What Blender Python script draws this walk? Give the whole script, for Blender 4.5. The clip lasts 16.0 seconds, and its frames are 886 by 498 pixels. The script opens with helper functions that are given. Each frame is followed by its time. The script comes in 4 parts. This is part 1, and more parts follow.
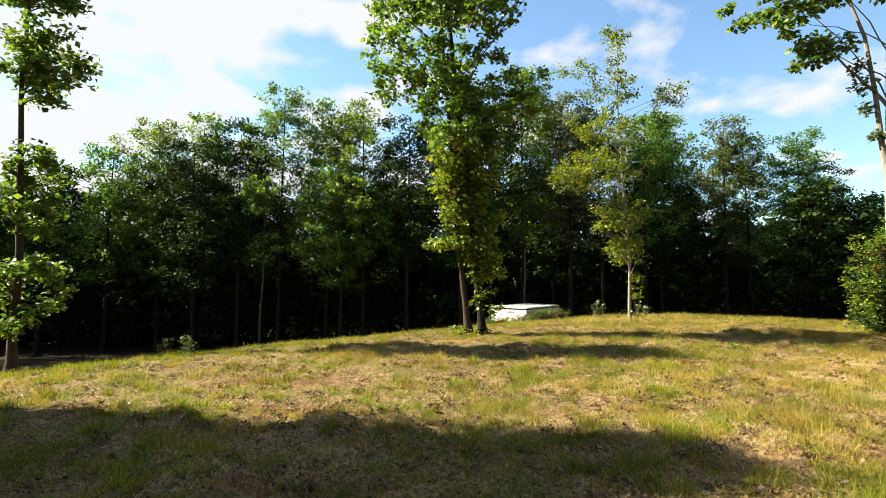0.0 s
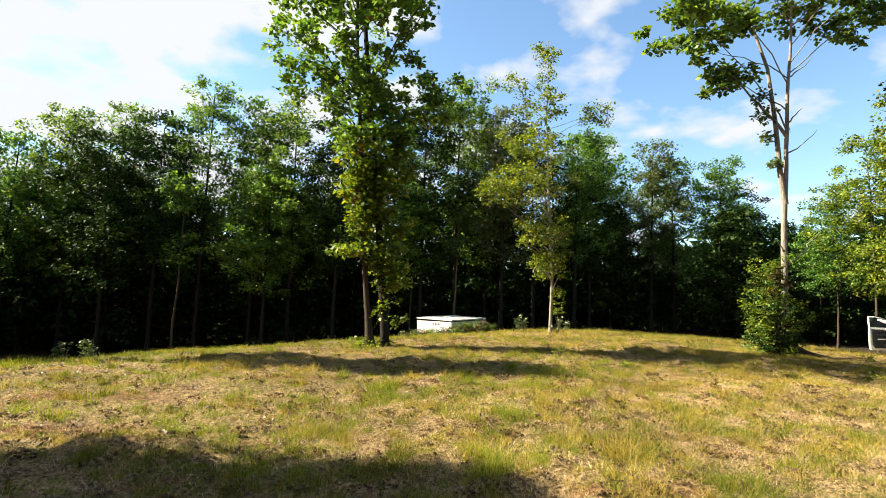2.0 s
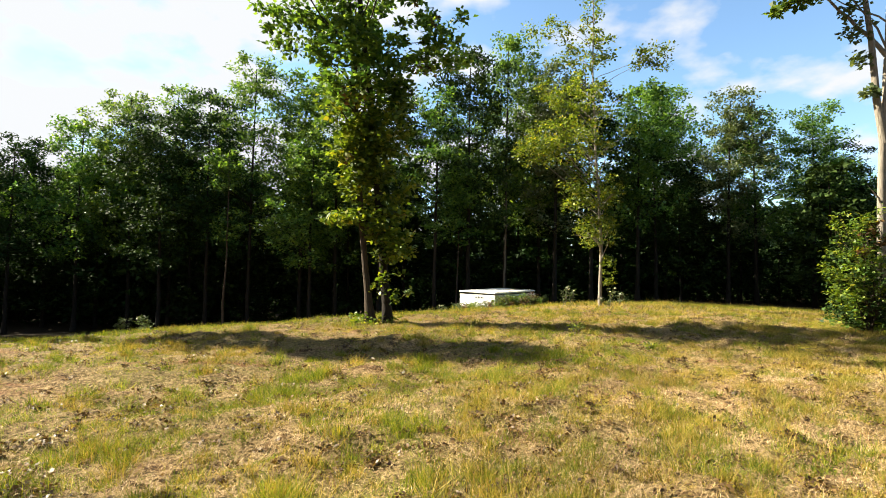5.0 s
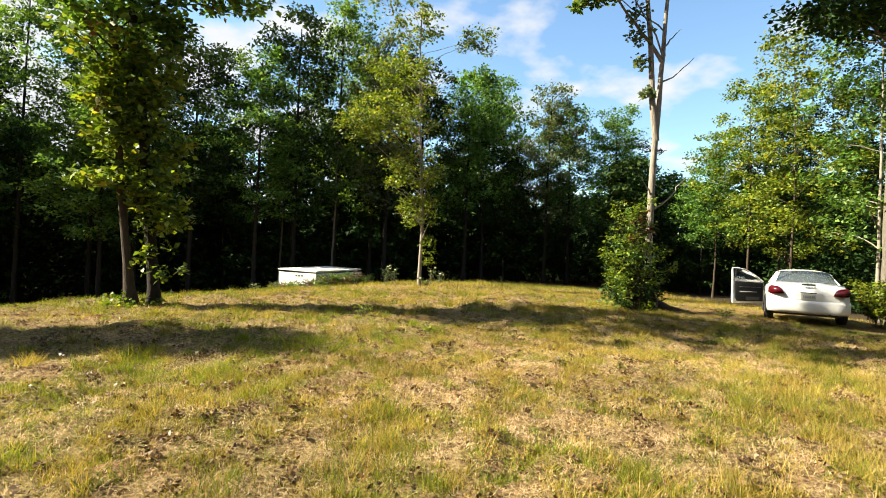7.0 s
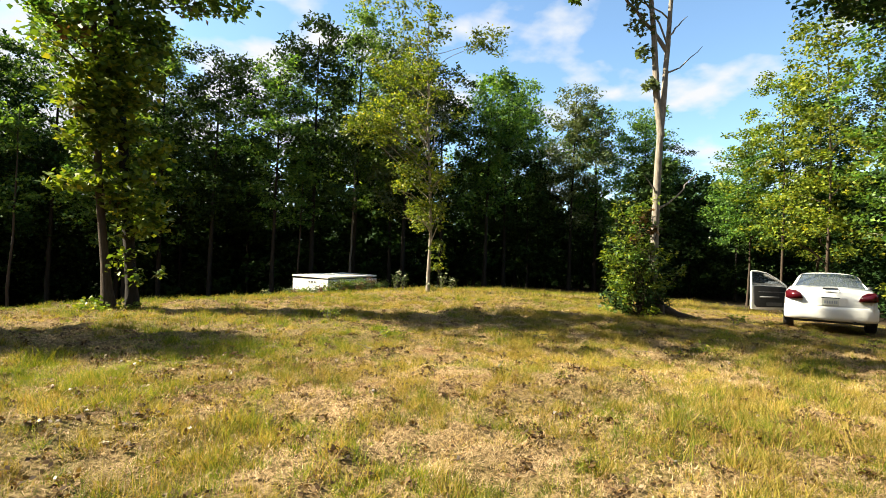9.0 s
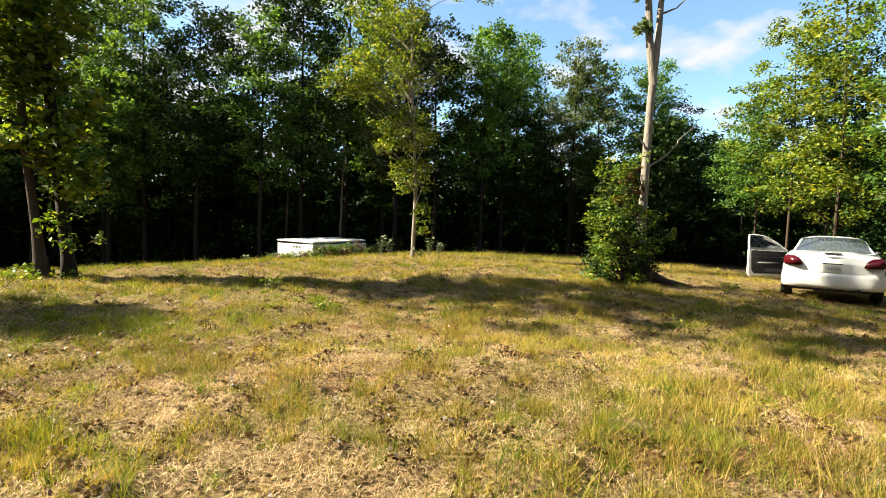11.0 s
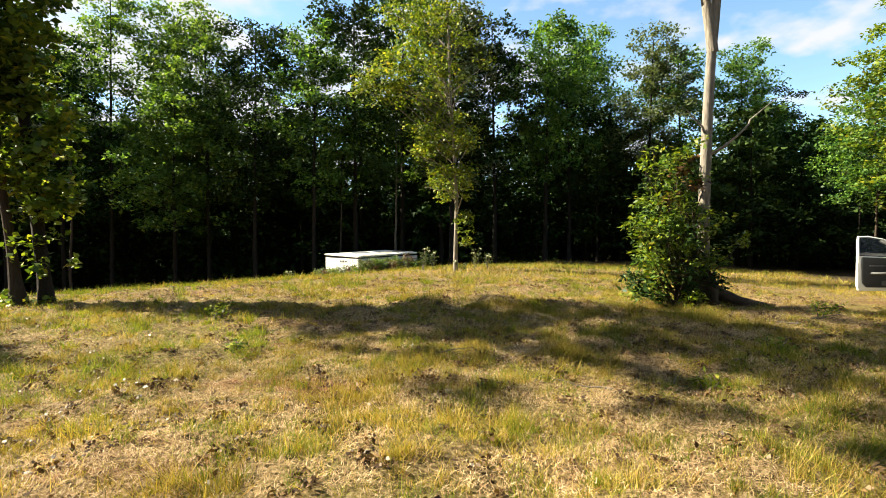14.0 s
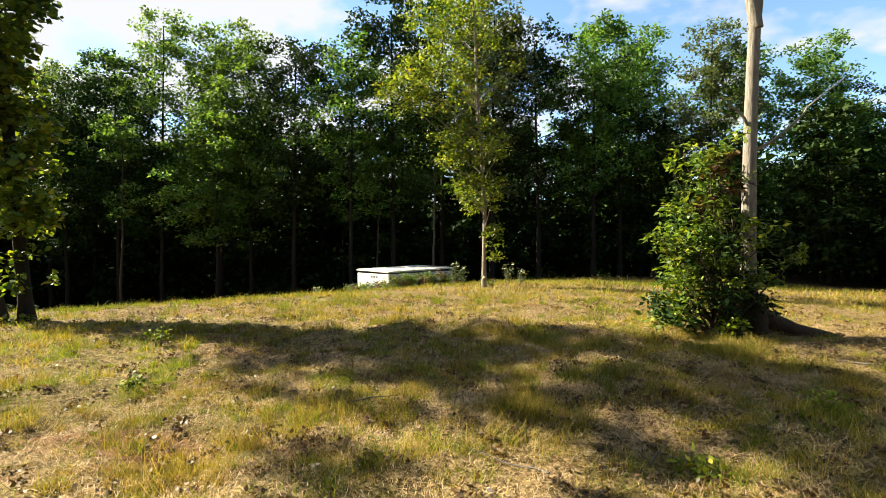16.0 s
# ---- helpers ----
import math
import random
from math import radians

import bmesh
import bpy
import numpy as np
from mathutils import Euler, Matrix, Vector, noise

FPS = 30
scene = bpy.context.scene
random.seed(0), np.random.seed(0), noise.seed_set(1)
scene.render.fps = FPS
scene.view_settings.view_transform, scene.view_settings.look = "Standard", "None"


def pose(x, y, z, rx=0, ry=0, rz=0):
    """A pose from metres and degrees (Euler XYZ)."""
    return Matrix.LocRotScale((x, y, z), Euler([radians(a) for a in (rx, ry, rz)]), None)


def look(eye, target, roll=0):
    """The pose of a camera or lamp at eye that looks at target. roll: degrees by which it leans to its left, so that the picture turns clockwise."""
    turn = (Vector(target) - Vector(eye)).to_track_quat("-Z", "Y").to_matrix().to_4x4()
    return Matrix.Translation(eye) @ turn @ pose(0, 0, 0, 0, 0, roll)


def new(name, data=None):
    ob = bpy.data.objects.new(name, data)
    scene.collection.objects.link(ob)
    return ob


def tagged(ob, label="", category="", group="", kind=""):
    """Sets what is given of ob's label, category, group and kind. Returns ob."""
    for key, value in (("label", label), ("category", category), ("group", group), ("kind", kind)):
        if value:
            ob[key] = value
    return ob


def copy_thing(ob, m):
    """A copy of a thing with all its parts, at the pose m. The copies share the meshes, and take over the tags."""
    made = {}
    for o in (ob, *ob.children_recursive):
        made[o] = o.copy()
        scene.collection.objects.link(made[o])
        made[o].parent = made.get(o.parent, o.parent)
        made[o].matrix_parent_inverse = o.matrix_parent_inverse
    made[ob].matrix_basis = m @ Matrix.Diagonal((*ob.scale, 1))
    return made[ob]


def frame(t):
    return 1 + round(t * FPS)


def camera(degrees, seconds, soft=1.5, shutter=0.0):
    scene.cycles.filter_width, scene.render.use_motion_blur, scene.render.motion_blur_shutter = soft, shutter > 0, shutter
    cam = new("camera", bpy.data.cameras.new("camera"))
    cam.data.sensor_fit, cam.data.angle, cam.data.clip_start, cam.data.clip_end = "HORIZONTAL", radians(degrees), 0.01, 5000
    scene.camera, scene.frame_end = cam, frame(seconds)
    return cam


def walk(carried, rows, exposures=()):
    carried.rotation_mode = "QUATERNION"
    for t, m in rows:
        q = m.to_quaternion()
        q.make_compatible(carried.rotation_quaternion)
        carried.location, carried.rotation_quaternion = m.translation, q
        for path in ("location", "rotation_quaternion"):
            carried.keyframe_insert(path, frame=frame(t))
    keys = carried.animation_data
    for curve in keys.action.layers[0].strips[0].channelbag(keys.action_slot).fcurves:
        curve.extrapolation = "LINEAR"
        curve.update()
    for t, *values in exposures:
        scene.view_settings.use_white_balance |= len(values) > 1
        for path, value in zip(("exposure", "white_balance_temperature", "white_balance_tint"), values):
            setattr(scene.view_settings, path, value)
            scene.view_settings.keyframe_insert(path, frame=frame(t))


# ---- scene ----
# ================= camera =================
cam = camera(81.0, 16.0, soft=0.9)
METRES, EYE, TILT, LEAN, TURN = 12.6, 1.4, 0.0, 0.0, 0.0
ROWS = [
    (0.0, 0.0, 0.0, 0.0, 0.0, 3.85, 0.04),
    (0.5, 0.0338, 0.0138, -0.0011, -6.02, 4.6, -0.83),
    (1.0, 0.062, 0.0236, -0.0002, -10.56, 5.84, -2.14),
    (1.5, 0.0827, 0.0318, 0.0025, -5.87, 5.58, -1.74),
    (2.0, 0.1026, 0.0432, 0.0001, -5.75, 5.1, -1.85),
    (2.5, 0.1226, 0.0657, 0.0002, -3.15, 4.81, -2.02),
    (3.0, 0.1451, 0.0796, -0.0046, 4.2, 5.22, -1.2),
    (3.5, 0.1766, 0.103, -0.0055, 1.84, 4.83, -1.84),
    (6.0, 0.2984, 0.2236, -0.0028, 2.56, 0.01, -0.04),
    (6.5, 0.3269, 0.2385, -0.0044, -9.99, -0.55, -0.5),
    (7.0, 0.3554, 0.2462, -0.0032, -14.3, 0.06, -2.2),
    (7.5, 0.381, 0.2489, -0.0021, -12.28, 0.01, -2.91),
    (8.0, 0.4086, 0.2589, -0.0054, -11.43, 0.84, -2.85),
    (8.5, 0.4352, 0.2605, -0.0098, -8.44, 1.79, -1.91),
    (9.0, 0.4635, 0.2667, -0.0104, -10.11, 0.81, -1.92),
    (9.5, 0.4863, 0.2813, -0.0083, -11.89, -1.11, -2.12),
    (12.0, 0.5989, 0.3743, -0.0108, -7.78, -3.36, -1.47),
    (12.5, 0.6248, 0.3978, -0.0079, -10.6, -2.46, -2.79),
    (13.0, 0.6508, 0.4215, -0.0057, -1.7, -2.66, -2.14),
    (13.5, 0.6742, 0.4452, -0.0075, -0.77, -2.61, -0.8),
    (14.0, 0.6961, 0.4688, -0.0058, 0.14, -2.31, 0.01),
    (14.5, 0.7152, 0.4888, -0.0033, 7.81, -0.99, 0.96),
    (15.0, 0.7371, 0.519, -0.0091, 6.33, -0.29, 2.32),
    (15.5, 0.7594, 0.5464, -0.0074, 4.65, 0.06, 1.42),
    (16.0, 0.7864, 0.5691, -0.0072, 6.69, -0.71, 0.31),
]
walk(cam, [(t, pose(0, 0, EYE, TILT, LEAN, TURN) @ pose(METRES * x, METRES * y, METRES * z, 90 + pitch, roll, yaw)) for t, x, y, z, yaw, pitch, roll in ROWS],
     exposures=((0.0, 2.2), (16.0, 2.2)))

# ================= sky and sun =================
SUN_EL, SUN_DIR = radians(38.0), Vector((-0.977, 0.21, 0.0)).normalized()
SUN_STRENGTH, SKY_STRENGTH = 5.0, 0.0505


def build_world():
    w = bpy.data.worlds.new("sky")
    w.use_nodes = True
    scene.world = w
    nt = w.node_tree
    nt.nodes.clear()
    N, L = nt.nodes.new, nt.links.new
    sky = N("ShaderNodeTexSky")
    sky.sky_type = "NISHITA"
    sky.sun_disc = False
    sky.sun_elevation = SUN_EL
    sky.sun_rotation = math.atan2(SUN_DIR.x, SUN_DIR.y)
    sky.air_density, sky.dust_density, sky.ozone_density = 1.0, 0.4, 1.6
    tc = N("ShaderNodeTexCoord")
    sep = N("ShaderNodeSeparateXYZ")
    L(tc.outputs["Generated"], sep.inputs[0])

    def m(op, a, b=None, c=None):
        n = N("ShaderNodeMath")
        n.operation = op
        for k, v in enumerate((a, b, c)):
            if v is None:
                continue
            if isinstance(v, (int, float)):
                n.inputs[k].default_value = v
            else:
                L(v, n.inputs[k])
        return n.outputs[0]

    zz = m("ADD", m("MAXIMUM", sep.outputs[2], 0.0), 0.28)
    comb = N("ShaderNodeCombineXYZ")
    L(m("DIVIDE", sep.outputs[0], zz), comb.inputs[0])
    L(m("DIVIDE", sep.outputs[1], zz), comb.inputs[1])
    big = N("ShaderNodeTexNoise")
    big.inputs["Scale"].default_value = 3.3
    big.inputs["Detail"].default_value = 7.0
    big.inputs["Roughness"].default_value = 0.47
    L(comb.outputs[0], big.inputs["Vector"])
    # haze and cloud thicken towards the sun and the horizon
    left = m("MULTIPLY", sep.outputs[0], -0.19)
    low = m("MULTIPLY", m("SUBTRACT", 0.5, sep.outputs[2]), 0.04)
    dens = m("ADD", m("ADD", big.outputs["Fac"], left), low)
    ramp = N("ShaderNodeValToRGB")
    ramp.color_ramp.elements[0].position = 0.468
    ramp.color_ramp.elements[1].position = 0.578
    L(dens, ramp.inputs[0])
    tint = N("ShaderNodeMix")
    tint.data_type = "RGBA"
    tint.inputs["B"].default_value = (4.1, 4.2, 4.3, 1)
    L(ramp.outputs[0], tint.inputs["Factor"])
    clear = N("ShaderNodeMix")
    clear.data_type, clear.blend_type = "RGBA", "MULTIPLY"
    clear.inputs["Factor"].default_value = 1.0
    clear.inputs["B"].default_value = (1.08, 1.20, 1.20, 1)
    L(sky.outputs[0], clear.inputs["A"])
    L(clear.outputs["Result"], tint.inputs["A"])
    bg = N("ShaderNodeBackground")
    bg.inputs["Strength"].default_value = SKY_STRENGTH
    L(tint.outputs["Result"], bg.inputs["Color"])
    out = N("ShaderNodeOutputWorld")
    L(bg.outputs[0], out.inputs["Surface"])


build_world()
sun_data = bpy.data.lights.new("sun", "SUN")
sun_data.energy, sun_data.angle, sun_data.color = SUN_STRENGTH, radians(0.6), (1.0, 0.91, 0.70)
sun_eye = SUN_DIR * math.cos(SUN_EL) * 60 + Vector((0, 0, math.sin(SUN_EL) * 60))
new("sun", sun_data).matrix_world = look(sun_eye, (0, 0, 0))


# ================= materials =================
def material(name, rough=0.8, metal=0.0, spec=0.5):
    mat = bpy.data.materials.new(name)
    mat.use_nodes = True
    b = mat.node_tree.nodes["Principled BSDF"]
    b.inputs["Roughness"].default_value = rough
    b.inputs["Metallic"].default_value = metal
    b.inputs["Specular IOR Level"].default_value = spec
    return mat, mat.node_tree, b


def ramp_node(nt, fac, stops):
    r = nt.nodes.new("ShaderNodeValToRGB")
    el = r.color_ramp.elements
    while len(el) < len(stops):
        el.new(0.5)
    for e, (p, c) in zip(el, stops):
        e.position, e.color = p, (*c, 1)
    nt.links.new(fac, r.inputs[0])
    return r.outputs[0]


def noise_node(nt, scale, detail=4.0, rough=0.55, vec=None):
    n = nt.nodes.new("ShaderNodeTexNoise")
    n.inputs["Scale"].default_value = scale
    n.inputs["Detail"].default_value = detail
    n.inputs["Roughness"].default_value = rough
    if vec is None:
        vec = nt.nodes.new("ShaderNodeTexCoord").outputs["Object"]
    nt.links.new(vec, n.inputs["Vector"])
    return n.outputs["Fac"]


def mix_node(nt, fac, a, b, mode="MIX"):
    n = nt.nodes.new("ShaderNodeMix")
    n.data_type, n.blend_type = "RGBA", mode
    for sock, v in (("Factor", fac), ("A", a), ("B", b)):
        if isinstance(v, (int, float)):
            n.inputs[sock].default_value = v
        elif isinstance(v, tuple):
            n.inputs[sock].default_value = (*v, 1)
        else:
            nt.links.new(v, n.inputs[sock])
    return n.outputs["Result"]


def bump_node(nt, b, height, strength=0.4, dist=0.02):
    n = nt.nodes.new("ShaderNodeBump")
    n.inputs["Strength"].default_value, n.inputs["Distance"].default_value = strength, dist
    nt.links.new(height, n.inputs["Height"])
    nt.links.new(n.outputs[0], b.inputs["Normal"])


def leaf_material(name, stops, translucency=0.35, patch=0.35, gloss=0.48, spec=0.28):
    """Leaf: colour varies leaf by leaf and in slow patches through the crown; some light passes through."""
    mat, nt, b = material(name, gloss, spec=spec)
    geo = nt.nodes.new("ShaderNodeNewGeometry")
    col = ramp_node(nt, geo.outputs["Random Per Island"], stops)
    info = nt.nodes.new("ShaderNodeObjectInfo")
    slow = noise_node(nt, patch, 2.0)
    hue = nt.nodes.new("ShaderNodeHueSaturation")
    nt.links.new(col, hue.inputs["Color"])
    mr = nt.nodes.new("ShaderNodeMapRange")
    mr.inputs["To Min"].default_value, mr.inputs["To Max"].default_value = 0.488, 0.515
    nt.links.new(info.outputs["Random"], mr.inputs["Value"])
    nt.links.new(mr.outputs[0], hue.inputs["Hue"])
    mv = nt.nodes.new("ShaderNodeMapRange")
    mv.inputs["From Min"].default_value, mv.inputs["From Max"].default_value = 0.3, 0.7
    mv.inputs["To Min"].default_value, mv.inputs["To Max"].default_value = 0.7, 1.25
    nt.links.new(slow, mv.inputs["Value"])
    nt.links.new(mv.outputs[0], hue.inputs["Value"])
    nt.links.new(hue.outputs[0], b.inputs["Base Color"])
    tr = nt.nodes.new("ShaderNodeBsdfTranslucent")
    warm = mix_node(nt, 1.0, hue.outputs[0], (1.35, 1.3, 0.55), "MULTIPLY")
    nt.links.new(warm, tr.inputs["Color"])
    mx = nt.nodes.new("ShaderNodeMixShader")
    mx.inputs[0].default_value = translucency
    nt.links.new(b.outputs[0], mx.inputs[1])
    nt.links.new(tr.outputs[0], mx.inputs[2])
    nt.links.new(mx.outputs[0], nt.nodes["Material Output"].inputs["Surface"])
    return mat


# darkest leaf: the shade inside the woods is put into its colour
LEAF_SHADED = leaf_material("leaf_shaded", [(0.0, (0.010, 0.022, 0.006)), (0.5, (0.019, 0.042, 0.010)), (1.0, (0.045, 0.080, 0.017))], 0.12, gloss=0.7, spec=0.08)
LEAF_MID = leaf_material("leaf_mid_green", [(0.0, (0.024, 0.060, 0.012)), (0.5, (0.076, 0.150, 0.026)), (1.0, (0.180, 0.265, 0.050))], 0.42)
LEAF_OLIVE = leaf_material("leaf_olive", [(0.0, (0.042, 0.072, 0.008)), (0.5, (0.112, 0.160, 0.017)), (0.88, (0.210, 0.245, 0.026)), (1.0, (0.32, 0.28, 0.03))], 0.40)
LEAF_PALE = leaf_material("leaf_grey_green", [(0.0, (0.045, 0.070, 0.030)), (0.6, (0.085, 0.115, 0.050)), (1.0, (0.14, 0.165, 0.075))])
LEAF_DRY = leaf_material("leaf_dry_brown", [(0.0, (0.035, 0.018, 0.009)), (0.6, (0.10, 0.052, 0.022)), (1.0, (0.20, 0.11, 0.045))], 0.2)
FLOWER_WHITE = leaf_material("flower_white", [(0.0, (0.55, 0.55, 0.48)), (1.0, (0.8, 0.8, 0.74))], 0.3)


def bark_material(name, dark, light, stretch=0.16):
    mat, nt, b = material(name, 0.9, spec=0.2)
    tc = nt.nodes.new("ShaderNodeTexCoord")
    mp = nt.nodes.new("ShaderNodeMapping")
    mp.inputs["Scale"].default_value = (1, 1, stretch)
    nt.links.new(tc.outputs["Object"], mp.inputs[0])
    fine = noise_node(nt, 26.0, 6.0, 0.65, mp.outputs[0])
    big = noise_node(nt, 1.1, 3.0)
    col = ramp_node(nt, fine, [(0.3, dark), (0.7, light)])
    col = mix_node(nt, big, col, tuple(0.5 * c for c in light), "MIX")
    nt.links.new(col, b.inputs["Base Color"])
    bump_node(nt, b, fine, 0.9, 0.03)
    return mat


BARK_PALE = bark_material("bark_pale", (0.075, 0.062, 0.047), (0.39, 0.34, 0.28))
BARK_BROWN = bark_material("bark_brown", (0.018, 0.013, 0.009), (0.085, 0.062, 0.044))
# near-black bark, coloured for trunks that stand in shade
BARK_SHADED = bark_material("bark_shaded", (0.007, 0.0055, 0.004), (0.032, 0.025, 0.019))
BARK_GREY = bark_material("bark_grey", (0.055, 0.046, 0.037), (0.21, 0.18, 0.145))


def ground_material():
    mat, nt, b = material("mown_field", 0.95, spec=0.1)
    tc = nt.nodes.new("ShaderNodeTexCoord")
    pos = tc.outputs["Object"]
    mp = nt.nodes.new("ShaderNodeMapping")
    mp.inputs["Rotation"].default_value = (0, 0, radians(-52))
    mp.inputs["Scale"].default_value = (0.35, 1.6, 1.0)
    nt.links.new(pos, mp.inputs[0])
    windrow = noise_node(nt, 1.0, 4.0, 0.6, mp.outputs[0])
    patch = noise_node(nt, 0.42, 5.0, 0.6, pos)
    fine = noise_node(nt, 24.0, 8.0, 0.8, pos)
    grain = noise_node(nt, 46.0, 6.0, 0.78, pos)
    straw = ramp_node(nt, fine, [(0.40, (0.018, 0.010, 0.005)), (0.50, (0.165, 0.107, 0.048)), (0.62, (0.40, 0.29, 0.155))])
    green = ramp_node(nt, grain, [(0.42, (0.014, 0.018, 0.003)), (0.60, (0.15, 0.150, 0.018))])
    soil = ramp_node(nt, fine, [(0.38, (0.034, 0.016, 0.008)), (0.66, (0.27, 0.125, 0.055))])
    f1 = ramp_node(nt, patch, [(0.42, (0.05,) * 3), (0.62, (0.5,) * 3)])
    base = mix_node(nt, f1, straw, green)
    f2 = ramp_node(nt, windrow, [(0.55, (0, 0, 0)), (0.68, (1, 1, 1))])
    base = mix_node(nt, f2, base, straw)
    bare = noise_node(nt, 0.8, 5.0, 0.62, mp.outputs[0])
    f3 = ramp_node(nt, bare, [(0.55, (0, 0, 0)), (0.66, (0.85, 0.85, 0.85))])
    base = mix_node(nt, f3, base, soil)
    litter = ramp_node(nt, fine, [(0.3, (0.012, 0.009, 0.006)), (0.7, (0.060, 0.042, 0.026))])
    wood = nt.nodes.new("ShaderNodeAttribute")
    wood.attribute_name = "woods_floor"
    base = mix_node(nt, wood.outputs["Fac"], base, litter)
    nt.links.new(base, b.inputs["Base Color"])
    bump_node(nt, b, fine, 0.8, 0.05)
    return mat


GROUND = ground_material()


def grass_material(name, stops, translucency=0.3):
    return leaf_material(name, stops, translucency, 0.6, 0.6, 0.12)


GRASS_MIX = grass_material("grass_mixed", [(0.0, (0.065, 0.072, 0.011)), (0.35, (0.205, 0.178, 0.023)), (0.6, (0.33, 0.26, 0.046)), (0.85, (0.46, 0.35, 0.105)), (1.0, (0.29, 0.14, 0.043))])
GRASS_GREEN = grass_material("grass_green", [(0.0, (0.042, 0.078, 0.008)), (0.6, (0.140, 0.182, 0.019)), (1.0, (0.32, 0.295, 0.040))], 0.4)
STRAW = grass_material("cut_straw", [(0.0, (0.20, 0.11, 0.045)), (0.5, (0.42, 0.30, 0.15)), (1.0, (0.62, 0.48, 0.28))], 0.1)


def paint_material(name, colour, rough=0.3, coat=0.6, dirt=(0.30, 0.24, 0.17), amount=0.25):
    mat, nt, b = material(name, rough)
    n = noise_node(nt, 3.0, 6.0, 0.65)
    f = ramp_node(nt, n, [(0.45, (0, 0, 0)), (0.85, (amount,) * 3)])
    nt.links.new(mix_node(nt, f, colour, dirt), b.inputs["Base Color"])
    b.inputs["Coat Weight"].default_value = coat
    b.inputs["Coat Roughness"].default_value = 0.12
    return mat


def plain_material(name, colour, rough=0.6, metal=0.0, scale=12.0, vary=0.25):
    mat, nt, b = material(name, rough, metal)
    n = noise_node(nt, scale, 5.0, 0.6)
    col = ramp_node(nt, n, [(0.3, tuple(c * (1 - vary) for c in colour)), (0.7, tuple(min(1, c * (1 + vary)) for c in colour))])
    nt.links.new(col, b.inputs["Base Color"])
    return mat


CAR_PAINT = paint_material("white_car_paint", (0.78, 0.77, 0.73), 0.28, 0.7, amount=0.2)
OLD_WHITE = paint_material("chalky_white_paint", (0.74, 0.74, 0.70), 0.6, 0.0, (0.17, 0.14, 0.09), 0.95)
RUBBER = plain_material("tyre_rubber", (0.022, 0.021, 0.02), 0.85)
BLACK_TRIM = plain_material("black_trim", (0.018, 0.018, 0.019), 0.5)
DARK_CLOTH = plain_material("dark_grey_cloth", (0.05, 0.05, 0.052), 0.95)
GREY_TRIM = plain_material("grey_door_trim", (0.11, 0.11, 0.11), 0.7)
ALLOY = plain_material("wheel_alloy", (0.55, 0.55, 0.56), 0.35, 0.9)
TAIL_RED = plain_material("tail_lens_red", (0.055, 0.003, 0.006), 0.2, vary=0.15)
PLATE = plain_material("plate_face", (0.50, 0.50, 0.44), 0.45, vary=0.08)
PLATE_INK = plain_material("plate_ink", (0.25, 0.27, 0.30), 0.5, vary=0.1)
RUST = plain_material("rusty_steel", (0.16, 0.08, 0.045), 0.9, 0.2)
OLD_WOOD = plain_material("weathered_board", (0.36, 0.31, 0.25), 0.9, scale=7.0)
FLAKE_PALE = plain_material("pale_scrap", (0.45, 0.36, 0.25), 0.8)


def glass_material():
    mat, nt, b = material("tinted_glass", 0.02, spec=0.35)
    b.inputs["Base Color"].default_value = (0.03, 0.04, 0.055, 1)
    b.inputs["Transmission Weight"].default_value = 0.35
    b.inputs["IOR"].default_value = 1.5
    return mat


GLASS = glass_material()


# ================= mesh helpers =================
def mesh_np(name, verts, polys, mat, smooth=False):
    """A mesh from a vertex array and an array of triangles or quads."""
    me = bpy.data.meshes.new(name)
    verts, polys = np.asarray(verts, np.float32), np.asarray(polys, np.int32)
    k = polys.shape[1]
    me.vertices.add(len(verts))
    me.vertices.foreach_set("co", verts.ravel())
    me.loops.add(polys.size)
    me.loops.foreach_set("vertex_index", polys.ravel())
    me.polygons.add(len(polys))
    me.polygons.foreach_set("loop_start", np.arange(0, polys.size, k, dtype=np.int32))
    if smooth:
        me.polygons.foreach_set("use_smooth", np.ones(len(polys), bool))
    me.materials.append(mat)
    me.update(calc_edges=True)
    return me


def part(name, bm, mat, parent=None, label="", smooth=False):
    """Links a bmesh as one mesh object under a thing or a part."""
    me = bpy.data.meshes.new(name)
    if smooth:
        for f in bm.faces:
            f.smooth = True
    bm.to_mesh(me)
    bm.free()
    me.materials.append(mat)
    return child(name, me, parent, label)


def child(name, me, parent=None, label=""):
    ob = new(name, me)
    ob.parent = parent
    if label:
        ob["label"] = label
    return ob


def thing(name, m, label, category, group="", kind=""):
    ob = new(name)
    ob.matrix_world = m
    return tagged(ob, label, category, group, kind)


